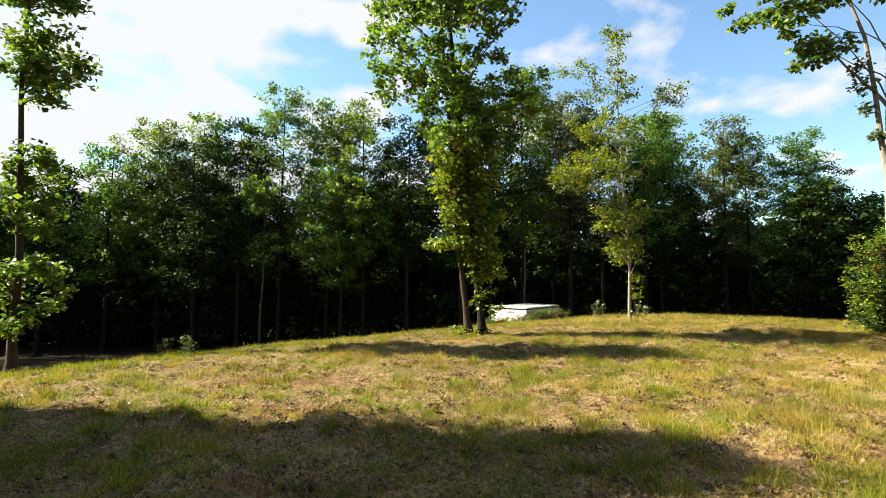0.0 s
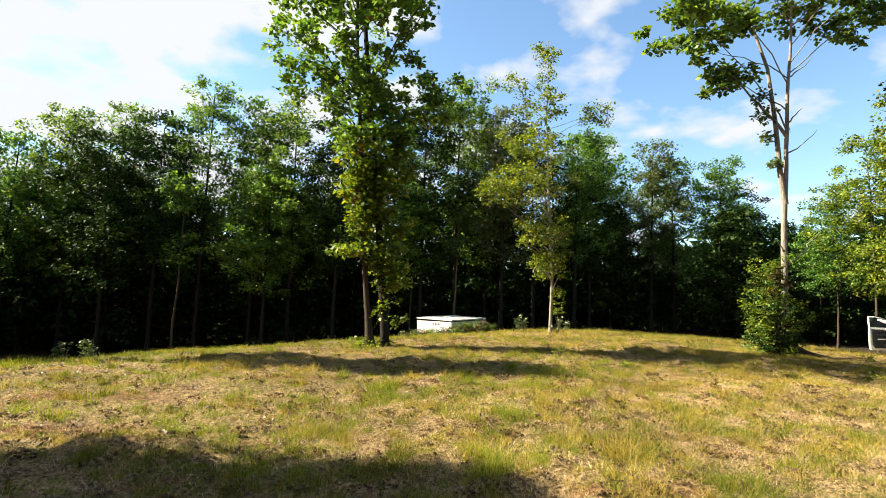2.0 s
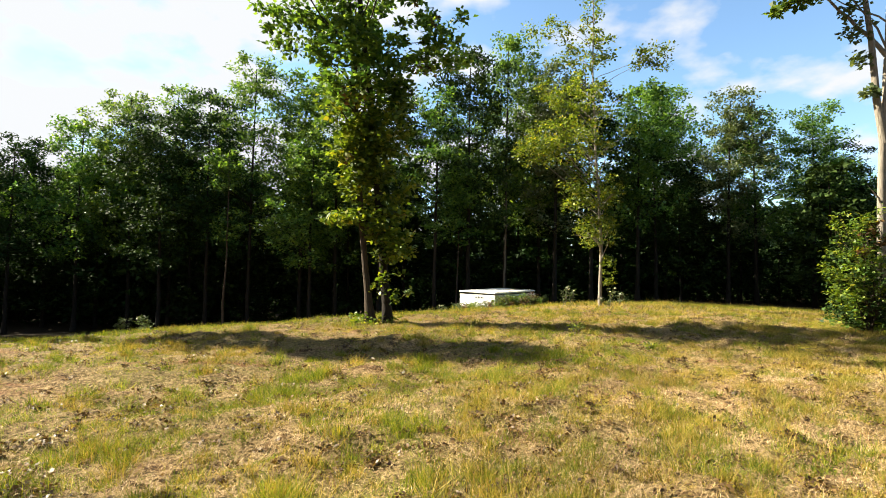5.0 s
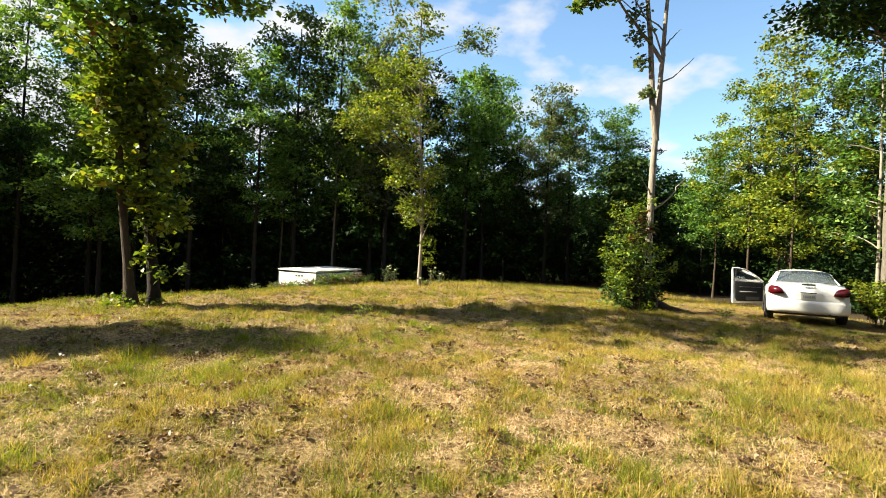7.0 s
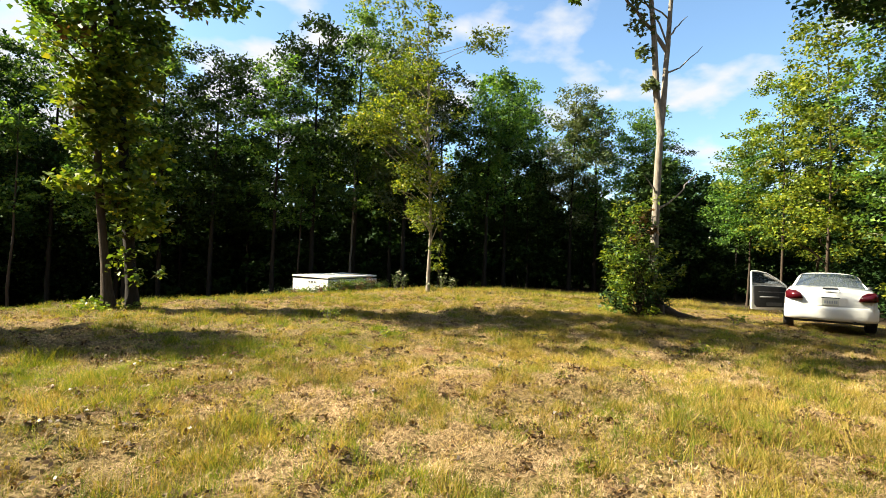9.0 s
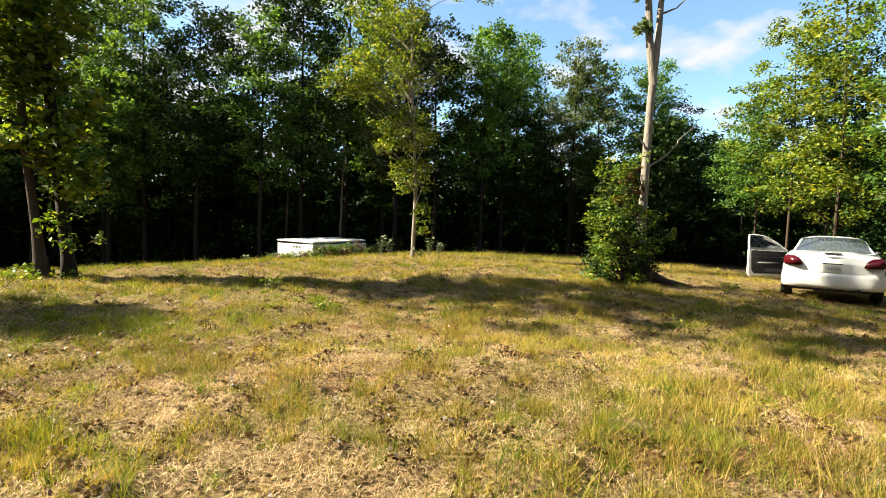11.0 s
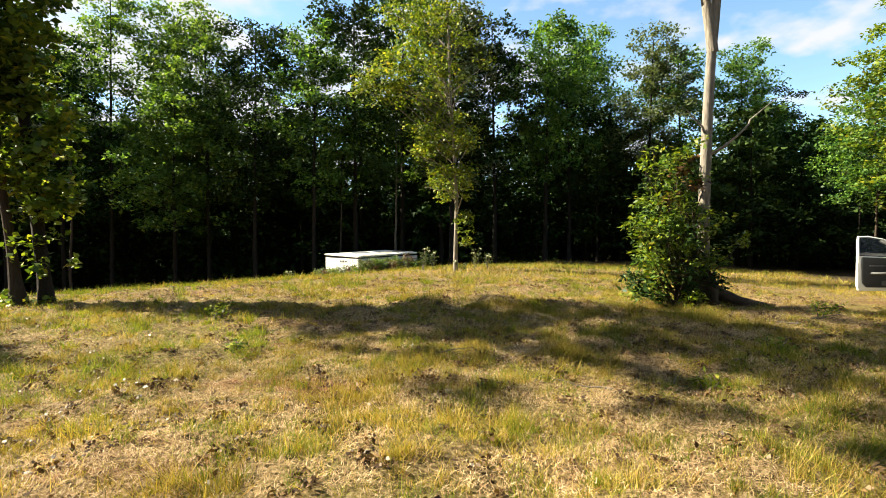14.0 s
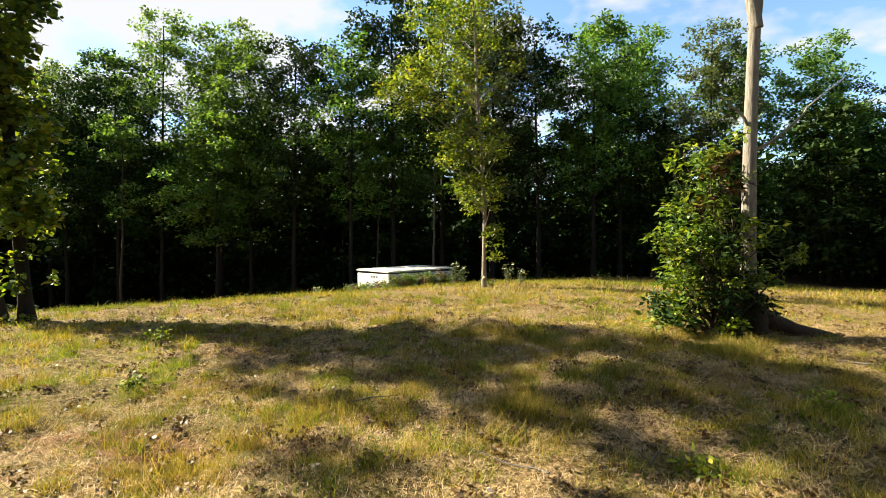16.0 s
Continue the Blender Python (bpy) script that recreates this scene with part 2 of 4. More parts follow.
def tube(points, radii, seg=8, ridge=0.0, rng=None):
    """A tapered tube along a path, in quads, closed at the tip by its small radius."""
    P = np.asarray(points, float)
    R = np.asarray(radii, float)
    T = np.gradient(P, axis=0)
    T /= np.linalg.norm(T, axis=1)[:, None] + 1e-9
    ref = np.where(np.abs(T[:, 2:3]) > 0.9, np.array([[1.0, 0, 0]]), np.array([[0, 0, 1.0]]))
    A = np.cross(T, ref)
    A /= np.linalg.norm(A, axis=1)[:, None] + 1e-9
    B = np.cross(T, A)
    a = np.linspace(0, 2 * np.pi, seg, endpoint=False)
    rr = R[:, None] * np.ones(seg)
    if ridge and rng is not None:
        rr = rr * (1 + ridge * rng.standard_normal((1, seg)) + 0.4 * ridge * rng.standard_normal((len(P), seg)))
    V = P[:, None, :] + rr[..., None] * (np.cos(a)[None, :, None] * A[:, None, :] + np.sin(a)[None, :, None] * B[:, None, :])
    i = np.arange(len(P) - 1)[:, None] * seg
    j = np.arange(seg)[None, :]
    j2 = (j + 1) % seg
    Q = np.stack([i + j, i + j2, i + seg + j2, i + seg + j], -1).reshape(-1, 4)
    return V.reshape(-1, 3), Q


def curve_pts(a, b, n, rng, wobble=0.1, sag=0.0):
    """A wavering path from a to b; sag lifts (or drops) its middle."""
    a, b = np.asarray(a, float), np.asarray(b, float)
    t = np.linspace(0, 1, n)[:, None]
    L = np.linalg.norm(b - a)
    w = np.cumsum(rng.standard_normal((n, 3)) * wobble * L / n, axis=0)
    w -= w[0] + (w[-1] - w[0]) * t
    p = a + (b - a) * t + w
    p[:, 2] += sag * L * np.sin(np.pi * t[:, 0])
    return p


def leaf_quads(P, size, rng, flat=0.5, droop=0.2, wide=0.36, plain=False):
    """Folded kite-shaped leaves at the points P; plain ones are single triangles, for foliage far off."""
    n = len(P)
    d = rng.standard_normal((n, 3))
    d[:, 2] = d[:, 2] * 0.5 - droop
    d /= np.linalg.norm(d, axis=1)[:, None]
    u = rng.standard_normal((n, 3)) * (1 - flat)
    u[:, 2] += flat * 1.6
    s = np.cross(d, u)
    s /= np.linalg.norm(s, axis=1)[:, None] + 1e-9
    up = np.cross(s, d)
    z = np.asarray(size)[:, None]
    if plain:
        V = np.stack([P + z * (0.15 * d + wide * s), P + z * (0.15 * d - wide * s), P + z * 1.05 * d], 1)
        return V.reshape(-1, 3), np.arange(3 * n).reshape(n, 3)
    V = np.stack([P, P + z * (0.45 * d + wide * s + 0.10 * up), P + z * d, P + z * (0.45 * d - wide * s + 0.10 * up)], 1)
    Q = np.arange(4 * n).reshape(n, 4)
    return V.reshape(-1, 3), Q


def clumps(centres, radii, per, rng, flatten=0.6):
    """Points gathered round clump centres."""
    C = np.repeat(np.asarray(centres, float), per, axis=0)
    R = np.repeat(np.asarray(radii, float), per)
    o = rng.standard_normal((len(C), 3))
    o /= np.linalg.norm(o, axis=1)[:, None]
    o *= (rng.random(len(C)) ** 0.5)[:, None] * R[:, None]
    o[:, 2] *= flatten
    return C + o


# ================= the lie of the land =================
def soft(v, k):
    return k * np.logaddexp(0, np.asarray(v, float) / k)


def patchwork(x, y, cell, seed):
    """Smooth random values from 0 to 1 over the field, in patches about one cell across."""
    grid = np.random.default_rng(seed).random((256, 256))
    u, v = np.asarray(x) / cell + 64, np.asarray(y) / cell + 64
    i, j = np.floor(u).astype(int), np.floor(v).astype(int)
    f, g = u - i, v - j
    f, g = f * f * (3 - 2 * f), g * g * (3 - 2 * g)
    i, j, i2, j2 = i % 256, j % 256, (i + 1) % 256, (j + 1) % 256
    return (grid[i, j] * (1 - f) + grid[i2, j] * f) * (1 - g) + (grid[i, j2] * (1 - f) + grid[i2, j2] * f) * g


def land(x, y):
    """Height of the ground: a level crown that falls away beyond its brow and, gently, towards the parked car."""
    x, y = np.asarray(x, float), np.asarray(y, float)
    u = (x + 7.0) * -0.805 + (y - 9.4) * 0.592
    fall = 0.155 * soft(u + 0.3, 1.6)
    z = -np.minimum(fall, 3.2 + 0.02 * fall)
    z = z - 0.045 * soft(np.minimum(x, 30) - 13.0, 1.2) - 0.022 * soft(np.minimum(y, 45) - 14.0, 2.0)
    z = z + 0.20 * np.exp(-(((x - 9.3) / 1.3) ** 2 + ((y - 15.4) / 0.7) ** 2))
    z = z + 0.025 * np.sin(x * 0.9 + 0.4 * y) * np.cos(0.7 * y - 0.3 * x)
    # uneven turf: low hummocks, old mowing ridges, hoof-sized lumps
    z = z + 0.018 * np.sin(2.9 * x + 1.7 * np.sin(1.3 * y)) * np.sin(3.3 * y + 1.1 * np.sin(1.7 * x)) + 0.017 * np.sin(6.1 * x + 2.0 * np.sin(2.3 * y)) * np.sin(5.3 * y + 1.0)
    z = z + 0.016 * np.sin(11.3 * x + 2.4 * np.sin(3.1 * y)) * np.sin(10.1 * y + 2.1 * np.sin(2.7 * x)) + 0.009 * np.sin(19.0 * x + 3.0 * np.sin(5.3 * y)) * np.sin(17.0 * y + 3.0 * np.sin(4.7 * x))
    near = 1 / (1 + np.exp(-3 * np.minimum(np.minimum(x + 6, 16 - x), np.minimum(y - 3, 19 - y))))
    return z + near * (0.075 * (patchwork(x, y, 0.95, 36) - 0.5) + 0.060 * (patchwork(x, y, 0.42, 35) - 0.5))


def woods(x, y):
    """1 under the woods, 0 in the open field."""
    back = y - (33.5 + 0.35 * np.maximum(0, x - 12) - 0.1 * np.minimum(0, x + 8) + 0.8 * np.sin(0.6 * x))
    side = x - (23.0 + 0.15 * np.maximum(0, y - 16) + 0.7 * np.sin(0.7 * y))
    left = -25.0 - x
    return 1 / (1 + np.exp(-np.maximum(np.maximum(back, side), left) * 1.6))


def at_ground(x, y, sink=0.0, turn=0.0):
    return pose(x, y, float(land(x, y)) - sink, 0, 0, turn)


def build_ground():
    def axis(stops, far):
        parts = [np.arange(a, b, step) for a, b, step in stops]
        step = stops[-1][2]
        grow = step * np.cumsum(1.25 ** np.arange(1, 33))
        grow = grow[grow < far]
        return np.concatenate([stops[0][0] - grow[::-1], *parts, stops[-1][1] + grow])
    xs = axis(((-22, -7, 0.45), (-7, 17, 0.12), (17, 30, 0.45)), 900)
    ys = axis(((-4, 2, 0.45), (2, 20, 0.12), (20, 40, 0.45)), 900)
    X, Y = np.meshgrid(xs, ys)
    Z = land(X, Y)
    rng = np.random.default_rng(5)
    near = (X > -7) & (X < 17) & (Y > 2) & (Y < 20)
    Z = Z + np.where(near, rng.standard_normal(X.shape) * 0.012, 0)
    V = np.stack([X, Y, Z], -1).reshape(-1, 3)
    nx, ny = len(xs), len(ys)
    i = (np.arange(ny - 1)[:, None] * nx + np.arange(nx - 1)[None, :]).ravel()
    Q = np.stack([i, i + 1, i + nx + 1, i + nx], -1)
    ob = new("ground", mesh_np("ground", V, Q, GROUND, True))
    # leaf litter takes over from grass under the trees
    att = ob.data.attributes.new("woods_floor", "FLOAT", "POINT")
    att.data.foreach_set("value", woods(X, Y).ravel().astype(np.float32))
    tagged(ob, "mown field of dry straw, green grass and reddish bare soil", "ground", kind="structure")


build_ground()


# ================= trees =================
def tree(name, m, label, trunk_path, trunk_r, crown, bark, leaf, seed, limbs=14, per=42, clump_r=(0.35, 0.75), leaf_size=(0.13, 0.24),
         seg=10, flare=1.5, dry=0.0, category="tree", group="", reach=0.25, bare=(), high_leaf=None, high_from=5.0, plain=False):
    """A tree: trunk, limbs and a crown of leaf clumps. crown: rows of (centre, radii, number of clumps). reach: where limbs leave
    the trunk, as a share of the way up to their clump. bare: dead twigs as rows of (height, tip)."""
    rng = np.random.default_rng(seed)
    ob = thing(name, m, label, category, group)
    P = np.asarray(trunk_path, float)
    t = np.linspace(0, 1, len(P))
    tt = np.linspace(0, 1, 22)
    path = np.stack([np.interp(tt, t, P[:, k]) for k in range(3)], 1)
    path[1:, :2] += np.cumsum(rng.standard_normal((21, 2)) * 0.012, axis=0)
    r = trunk_r * (1 - 0.82 * tt ** 0.9)
    r[0] *= flare
    r[1] *= 1 + (flare - 1) * 0.25
    child("trunk", mesh_np("trunk", *tube(path, r, seg, 0.05, rng), bark, True), ob)
    C, R = [], []
    for centre, radii, count in crown:
        o = rng.standard_normal((count, 3))
        o /= np.linalg.norm(o, axis=1)[:, None]
        o *= (0.35 + 0.65 * rng.random(count) ** 0.6)[:, None]
        C.append(np.asarray(centre) + o * np.asarray(radii))
        R.append(rng.uniform(*clump_r, count))
    C, R = np.concatenate(C), np.concatenate(R)
    pick = rng.permutation(len(C))[:limbs]
    top = path[-1, 2]
    for k in pick:
        c = C[k]
        h = np.clip(c[2] - reach * 4 * rng.uniform(0.5, 1.2) * (0.3 + np.hypot(*(c[:2] - P[-1, :2])) / 3), 0.14 * top, top * 0.97)
        base = np.array([np.interp(h, path[:, 2], path[:, j]) for j in range(3)])
        rb = np.interp(h, path[:, 2], r) * 0.42
        q = curve_pts(base, c, 8, rng, 0.16, 0.05)
        child("branch", mesh_np("branch", *tube(q, np.linspace(rb, 0.008, 8), 5), bark, True), ob)
    for h, tip in bare:
        base = np.array([np.interp(h, path[:, 2], path[:, j]) for j in range(3)])
        child("dead_branch", mesh_np("dead_branch", *tube(curve_pts(base, tip, 7, rng, 0.25), np.linspace(0.03, 0.006, 7), 5), bark, True), ob)
    upper = C[:, 2] > (high_from if high_leaf else 1e9)
    for name, sel, mat in (("crown", ~upper, leaf), ("upper_crown", upper, high_leaf)):
        if sel.any():
            L = clumps(C[sel], R[sel], per, rng)
            child(name, mesh_np(name, *leaf_quads(L, rng.uniform(*leaf_size, len(L)), rng, plain=plain), mat), ob)
    if dry:
        k = rng.permutation(len(C))[:max(1, int(dry * len(C)))]
        D = clumps(C[k], R[k], per // 2, rng)
        child("dry_leaves", mesh_np("dry_leaves", *leaf_quads(D, rng.uniform(*leaf_size, len(D)), rng), LEAF_DRY), ob, "dry brown leaves")
    return ob


# --- the big leafy oak in the field, two trunks from one root ---
def build_oak():
    rng = np.random.default_rng(41)
    # high clumps take a darker green leaf, for how dark they look backlit
    ob = tree("oak_tree", at_ground(0.78, 15.6, 0.05), "tall oak with yellow-green leaves sprouting along its trunk", [(0, 0, 0), (-0.2, 0, 2), (-0.42, 0, 5), (-0.75, 0.1, 9), (-0.9, 0.1, 13), (-0.9, 0, 18)], 0.10,
              [((-0.25, 0.0, 4.3), (0.75, 0.8, 1.3), 56), ((0.45, 0.1, 2.6), (0.6, 0.6, 1.0), 24), ((-0.75, -0.1, 2.75), (0.5, 0.4, 0.2), 8), ((-0.3, -0.3, 6.4), (1.2, 1.7, 1.5), 90), ((0.3, 0.1, 4.6), (1.0, 0.8, 2.0), 40),
               ((-0.9, -0.9, 8.8), (2.4, 3.2, 1.7), 125), ((-0.8, -0.6, 12.0), (3.0, 3.4, 2.2), 130), ((-0.8, 0, 15.5), (2.5, 2.4, 2.4), 90),
               ((-0.5, -1.1, 10.4), (2.2, 1.5, 1.0), 34), ((0.6, -4.1, 8.7), (1.3, 0.6, 0.4), 18), ((1.6, 0.2, 7.4), (1.1, 0.9, 0.8), 26), ((-2.3, 0.1, 7.9), (0.9, 0.9, 0.7), 18)],
              BARK_BROWN, LEAF_OLIVE, 41, limbs=60, per=46, clump_r=(0.20, 0.46), leaf_size=(0.10, 0.20), flare=1.8, dry=0.02, reach=0.2, high_leaf=LEAF_MID, high_from=5.6)
    # the thicker second trunk, leaning alongside; its shade is put into the bark colour
    q = np.array([(0.42, 0.14, 0), (0.24, 0.14, 2.0), (0.0, 0.14, 4.5), (-0.35, 0.1, 7.5), (-0.62, 0.05, 10.0), (-0.72, 0, 14.0)])
    tt = np.linspace(0, 1, 20)
    path = np.stack([np.interp(tt, np.linspace(0, 1, 6), q[:, k]) for k in range(3)], 1)
    r = 0.125 * (1 - 0.6 * tt)
    r[0] *= 1.35
    child("second_trunk", mesh_np("second_trunk", *tube(path, r, 10, 0.05, rng), BARK_SHADED, True), ob, "second trunk, bark darkened for shade")
    # short shoots that hang thickly about the second trunk
    z = rng.uniform(0.6, 3.2, 30)
    C = np.stack([0.42 - 0.09 * z + rng.normal(0.14, 0.22, 30), rng.normal(-0.14, 0.2, 30), z], 1)
    for c in C[::4]:
        base = (0.42 - 0.09 * (c[2] - 0.25), 0.1, c[2] - 0.25)
        child("shoot", mesh_np("shoot", *tube(curve_pts(base, c, 5, rng, 0.15), np.linspace(0.012, 0.004, 5), 4), BARK_BROWN, True), ob)
    P = clumps(C, rng.uniform(0.12, 0.26, len(C)), 24, rng, 0.9)
    child("trunk_leaves", mesh_np("trunk_leaves", *leaf_quads(P, rng.uniform(0.08, 0.16, len(P)), rng), LEAF_OLIVE), ob)
    P = clumps(C[::6], np.full(len(C[::6]), 0.2), 20, rng, 0.9)
    child("dry_trunk_leaves", mesh_np("dry_trunk_leaves", *leaf_quads(P, rng.uniform(0.08, 0.14, len(P)), rng), LEAF_DRY), ob, "dry brown leaves")
    for c in rng.uniform((-0.5, -0.6, 0.10), (0.8, 0.2, 0.24), (9, 3)):
        P = clumps([c], [0.17], 22, rng)
        child("root_sprout", mesh_np("root_sprout", *leaf_quads(P, rng.uniform(0.07, 0.13, len(P)), rng), LEAF_OLIVE), ob)["kind"] = "stuff"
    return ob


# --- the tall pale forked tree beside the car, bare to a high crown ---
def build_tall_tree():
    rng = np.random.default_rng(77)
    ob = tree("forked_tree", at_ground(13.72, 16.0, 0.08), "tall pale-barked tree, bare to its high fork", [(0.05, 0, 0), (0.02, 0, 1.5), (0.12, 0, 4.2), (0.3, 0.05, 6.5), (0.45, 0.1, 8.5), (0.6, 0, 11), (0.7, 0, 16)], 0.132,
              [((-2.6, 0.0, 10.6), (1.9, 1.6, 1.0), 42), ((-1.6, 0.2, 9.0), (0.9, 0.8, 0.5), 12), ((2.4, 0.0, 11.6), (1.9, 1.6, 0.9), 38), ((0.4, 0, 13.6), (2.8, 2.6, 2.2), 80), ((0.4, 0, 16.0), (1.8, 1.8, 1.3), 30)],
              BARK_PALE, LEAF_MID, 77, limbs=26, per=60, clump_r=(0.22, 0.5), leaf_size=(0.13, 0.24), flare=2.1, reach=0.5,
              bare=((6.6, (1.3, -0.1, 7.4)), (9.2, (1.4, 0.1, 10.0)), (3.3, (-0.45, -0.3, 3.75)), (2.9, (1.6, 0.2, 4.1)), (7.6, (0.75, -0.2, 8.1)), (8.0, (0.2, -0.3, 7.2))))
    # second stem of the fork
    q = np.array([(0.2, 0, 4.9), (0.02, -0.02, 6.0), (-0.12, -0.05, 7.6), (-0.35, -0.05, 9.4), (-0.8, 0, 10.8), (-1.2, 0, 12.4)])
    tt = np.linspace(0, 1, 16)
    path = np.stack([np.interp(tt, np.linspace(0, 1, 6), q[:, k]) for k in range(3)], 1)
    child("fork_stem", mesh_np("fork_stem", *tube(path, 0.10 * (1 - 0.75 * tt), 9, 0.04, rng), BARK_PALE, True), ob)
    limb = curve_pts((0.30, 0.02, 7.2), (-1.7, 0.1, 9.3), 10, rng, 0.08, 0.04)
    child("limb", mesh_np("limb", *tube(limb, np.linspace(0.06, 0.015, 10), 6), BARK_PALE, True), ob)
    P = clumps([(-0.5, -0.1, 7.8), (-0.62, -0.1, 8.4), (-0.35, 0, 7.1), (-0.2, -0.1, 6.2)], [0.4, 0.4, 0.3, 0.2], 90, rng, 0.9)
    child("stem_leaves", mesh_np("stem_leaves", *leaf_quads(P, rng.uniform(0.10, 0.18, len(P)), rng), LEAF_PALE), ob)
    for k, (dx, dy, ln) in enumerate(((1.0, -0.25, 1.15), (-0.75, -0.35, 0.6), (0.35, -0.9, 0.6), (0.75, 0.5, 0.6), (-0.5, 0.6, 0.5))):
        r = np.array([(0.05 * dx, 0.05 * dy, 0.62), (0.28 * dx, 0.28 * dy, 0.26), (0.62 * dx * ln, 0.62 * dy * ln, 0.10), (ln * dx, ln * dy, 0.03), (1.25 * ln * dx, 1.25 * ln * dy, -0.06)])
        child("root", mesh_np("root", *tube(r, (0.19, 0.18, 0.12, 0.08, 0.03), 8, 0.06, rng), BARK_BROWN, True), ob)
    return ob


# --- the slender airy tree ---
def build_slender_tree():
    return tree("slender_tree", at_ground(9.2, 25.7, 0.05), "slender pale-stemmed young tree with airy yellow-green leaves", [(0, 0, 0), (0.02, 0, 3), (-0.25, 0, 7), (-0.35, 0, 11), (-0.3, 0, 15)], 0.085,
                [((0.38, 0, 1.7), (0.22, 0.2, 0.9), 7), ((-0.2, 0, 3.4), (0.9, 0.9, 0.9), 26), ((-0.5, 0, 5.2), (1.4, 1.4, 1.2), 44), ((-1.1, 0, 7.4), (2.4, 2.0, 1.1), 60), ((-0.9, 0, 9.6), (2.0, 1.8, 1.3), 46),
                 ((-0.8, 0, 11.8), (1.7, 1.5, 1.2), 30), ((-0.4, 0, 14.0), (0.7, 0.7, 1.3), 16), ((2.2, 0.2, 11.3), (1.2, 0.7, 0.7), 17), ((-3.0, 0, 7.0), (1.0, 0.9, 0.6), 16), ((-2.6, 0, 12.6), (0.9, 0.6, 0.5), 7)],
                BARK_PALE, LEAF_OLIVE, 19, limbs=64, per=52, clump_r=(0.24, 0.60), leaf_size=(0.08, 0.16), flare=1.25, reach=0.45,
                bare=((3.7, (-1.9, -0.2, 4.6)), (3.0, (-1.2, 0, 3.2))))


# --- the leafy shoots round the foot of the forked tree ---
def build_shrub():
    rng = np.random.default_rng(9)
    ob = thing("shrub", at_ground(13.25, 15.45, 0.05), "dense green shrub with yellowing tops below a tall tree", "shrub")
    C = [rng.uniform((-1.0, -0.55, 0.15), (0.18, 0.4, 1.6), (70, 3)), rng.uniform((-0.85, -0.45, 1.3), (-0.1, 0.45, 2.1), (28, 3)), rng.uniform((-0.5, -0.1, 2.0), (0.2, 0.7, 3.1), (24, 3)),
         rng.uniform((-0.7, 0.3, 0.7), (0.15, 0.9, 2.9), (34, 3)), rng.uniform((0.12, -0.05, 0.4), (0.7, 0.4, 2.1), (22, 3)), rng.uniform((0.7, 0.2, 0.5), (1.1, 0.5, 1.0), (4, 3)), rng.uniform((0.5, 0.1, 1.2), (1.2, 0.5, 1.45), (5, 3)), rng.uniform((-1.25, -0.6, 0.25), (-0.6, 0.1, 0.7), (12, 3))]
    C = np.concatenate(C)
    C = C[(C[:, 2] > 1.2) | (np.abs(C[:, 0] + 0.2) < 1.3 - 0.15 * C[:, 2])]
    for c in C[::3]:
        q = curve_pts((rng.uniform(-0.25, 0.25), rng.uniform(-0.2, 0.2), 0), c, 7, rng, 0.2, 0.1)
        child("stem", mesh_np("stem", *tube(q, np.linspace(0.018, 0.004, 7), 5), BARK_BROWN, True), ob)
    # leaf colour is drawn at random, darker low down, yellower towards the top
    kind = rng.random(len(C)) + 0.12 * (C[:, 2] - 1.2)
    for name, sel, mat, lab in (("inner_leaves", kind < 0.28, LEAF_SHADED, "dark green leaves, commoner low down"), ("green_leaves", (kind >= 0.28) & (kind < 0.48), LEAF_MID, ""), ("yellowing_leaves", kind >= 0.48, LEAF_OLIVE, "yellow-green leaves")):
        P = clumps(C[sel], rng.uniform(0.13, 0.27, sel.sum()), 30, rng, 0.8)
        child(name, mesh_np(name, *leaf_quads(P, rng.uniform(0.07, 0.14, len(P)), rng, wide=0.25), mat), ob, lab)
    D = clumps([(0.05, -0.1, 2.3), (-0.2, 0, 2.55), (-0.05, 0.1, 2.8), (-0.35, -0.1, 2.1)], [0.24, 0.22, 0.2, 0.2], 50, rng)
    child("dead_leaves", mesh_np("dead_leaves", *leaf_quads(D, rng.uniform(0.08, 0.13, len(D)), rng), LEAF_DRY), ob, "withered brown leaves")
    return ob


build_oak()
build_tall_tree()
build_slender_tree()
build_shrub()

# --- the trees on the sunny side of the field, whose shade lies over the grass ---
tree("edge_tree", at_ground(-11.1, 13.5, 0.05), "slim dark tree with sparse leafy sides on the field's edge", [(0, 0, 0), (0.05, 0, 3), (-0.1, 0, 8), (0.1, 0, 13)], 0.13,
     [((0.3, 0, 2.2), (0.9, 0.9, 1.2), 26), ((0.2, 0, 5.0), (0.7, 0.7, 1.6), 26), ((0.3, 0.2, 8.4), (0.9, 1.1, 1.1), 40), ((-0.2, 0.3, 11.6), (1.5, 1.5, 1.8), 105)],
     BARK_BROWN, LEAF_MID, 23, limbs=30, per=52, clump_r=(0.22, 0.55), leaf_size=(0.12, 0.22))
tree("edge_tree", at_ground(-10.2, 6.4, 0.05), "leafy green tree on the sunny edge of the field", [(0, 0, 0), (0.1, 0, 4), (0, 0.1, 12)], 0.18,
     [((0, -0.3, 4.6), (2.2, 1.1, 1.2), 60), ((0.3, -0.3, 7.2), (2.6, 0.95, 1.5), 74), ((-0.1, 0.2, 9.4), (1.2, 0.6, 1.1), 30)], BARK_BROWN, LEAF_MID, 24, limbs=24, per=84)

# ================= the woods =================
WOOD_H = (15.5, 13.5, 17.0, 12.0, 14.5, 14.0, 12.5)


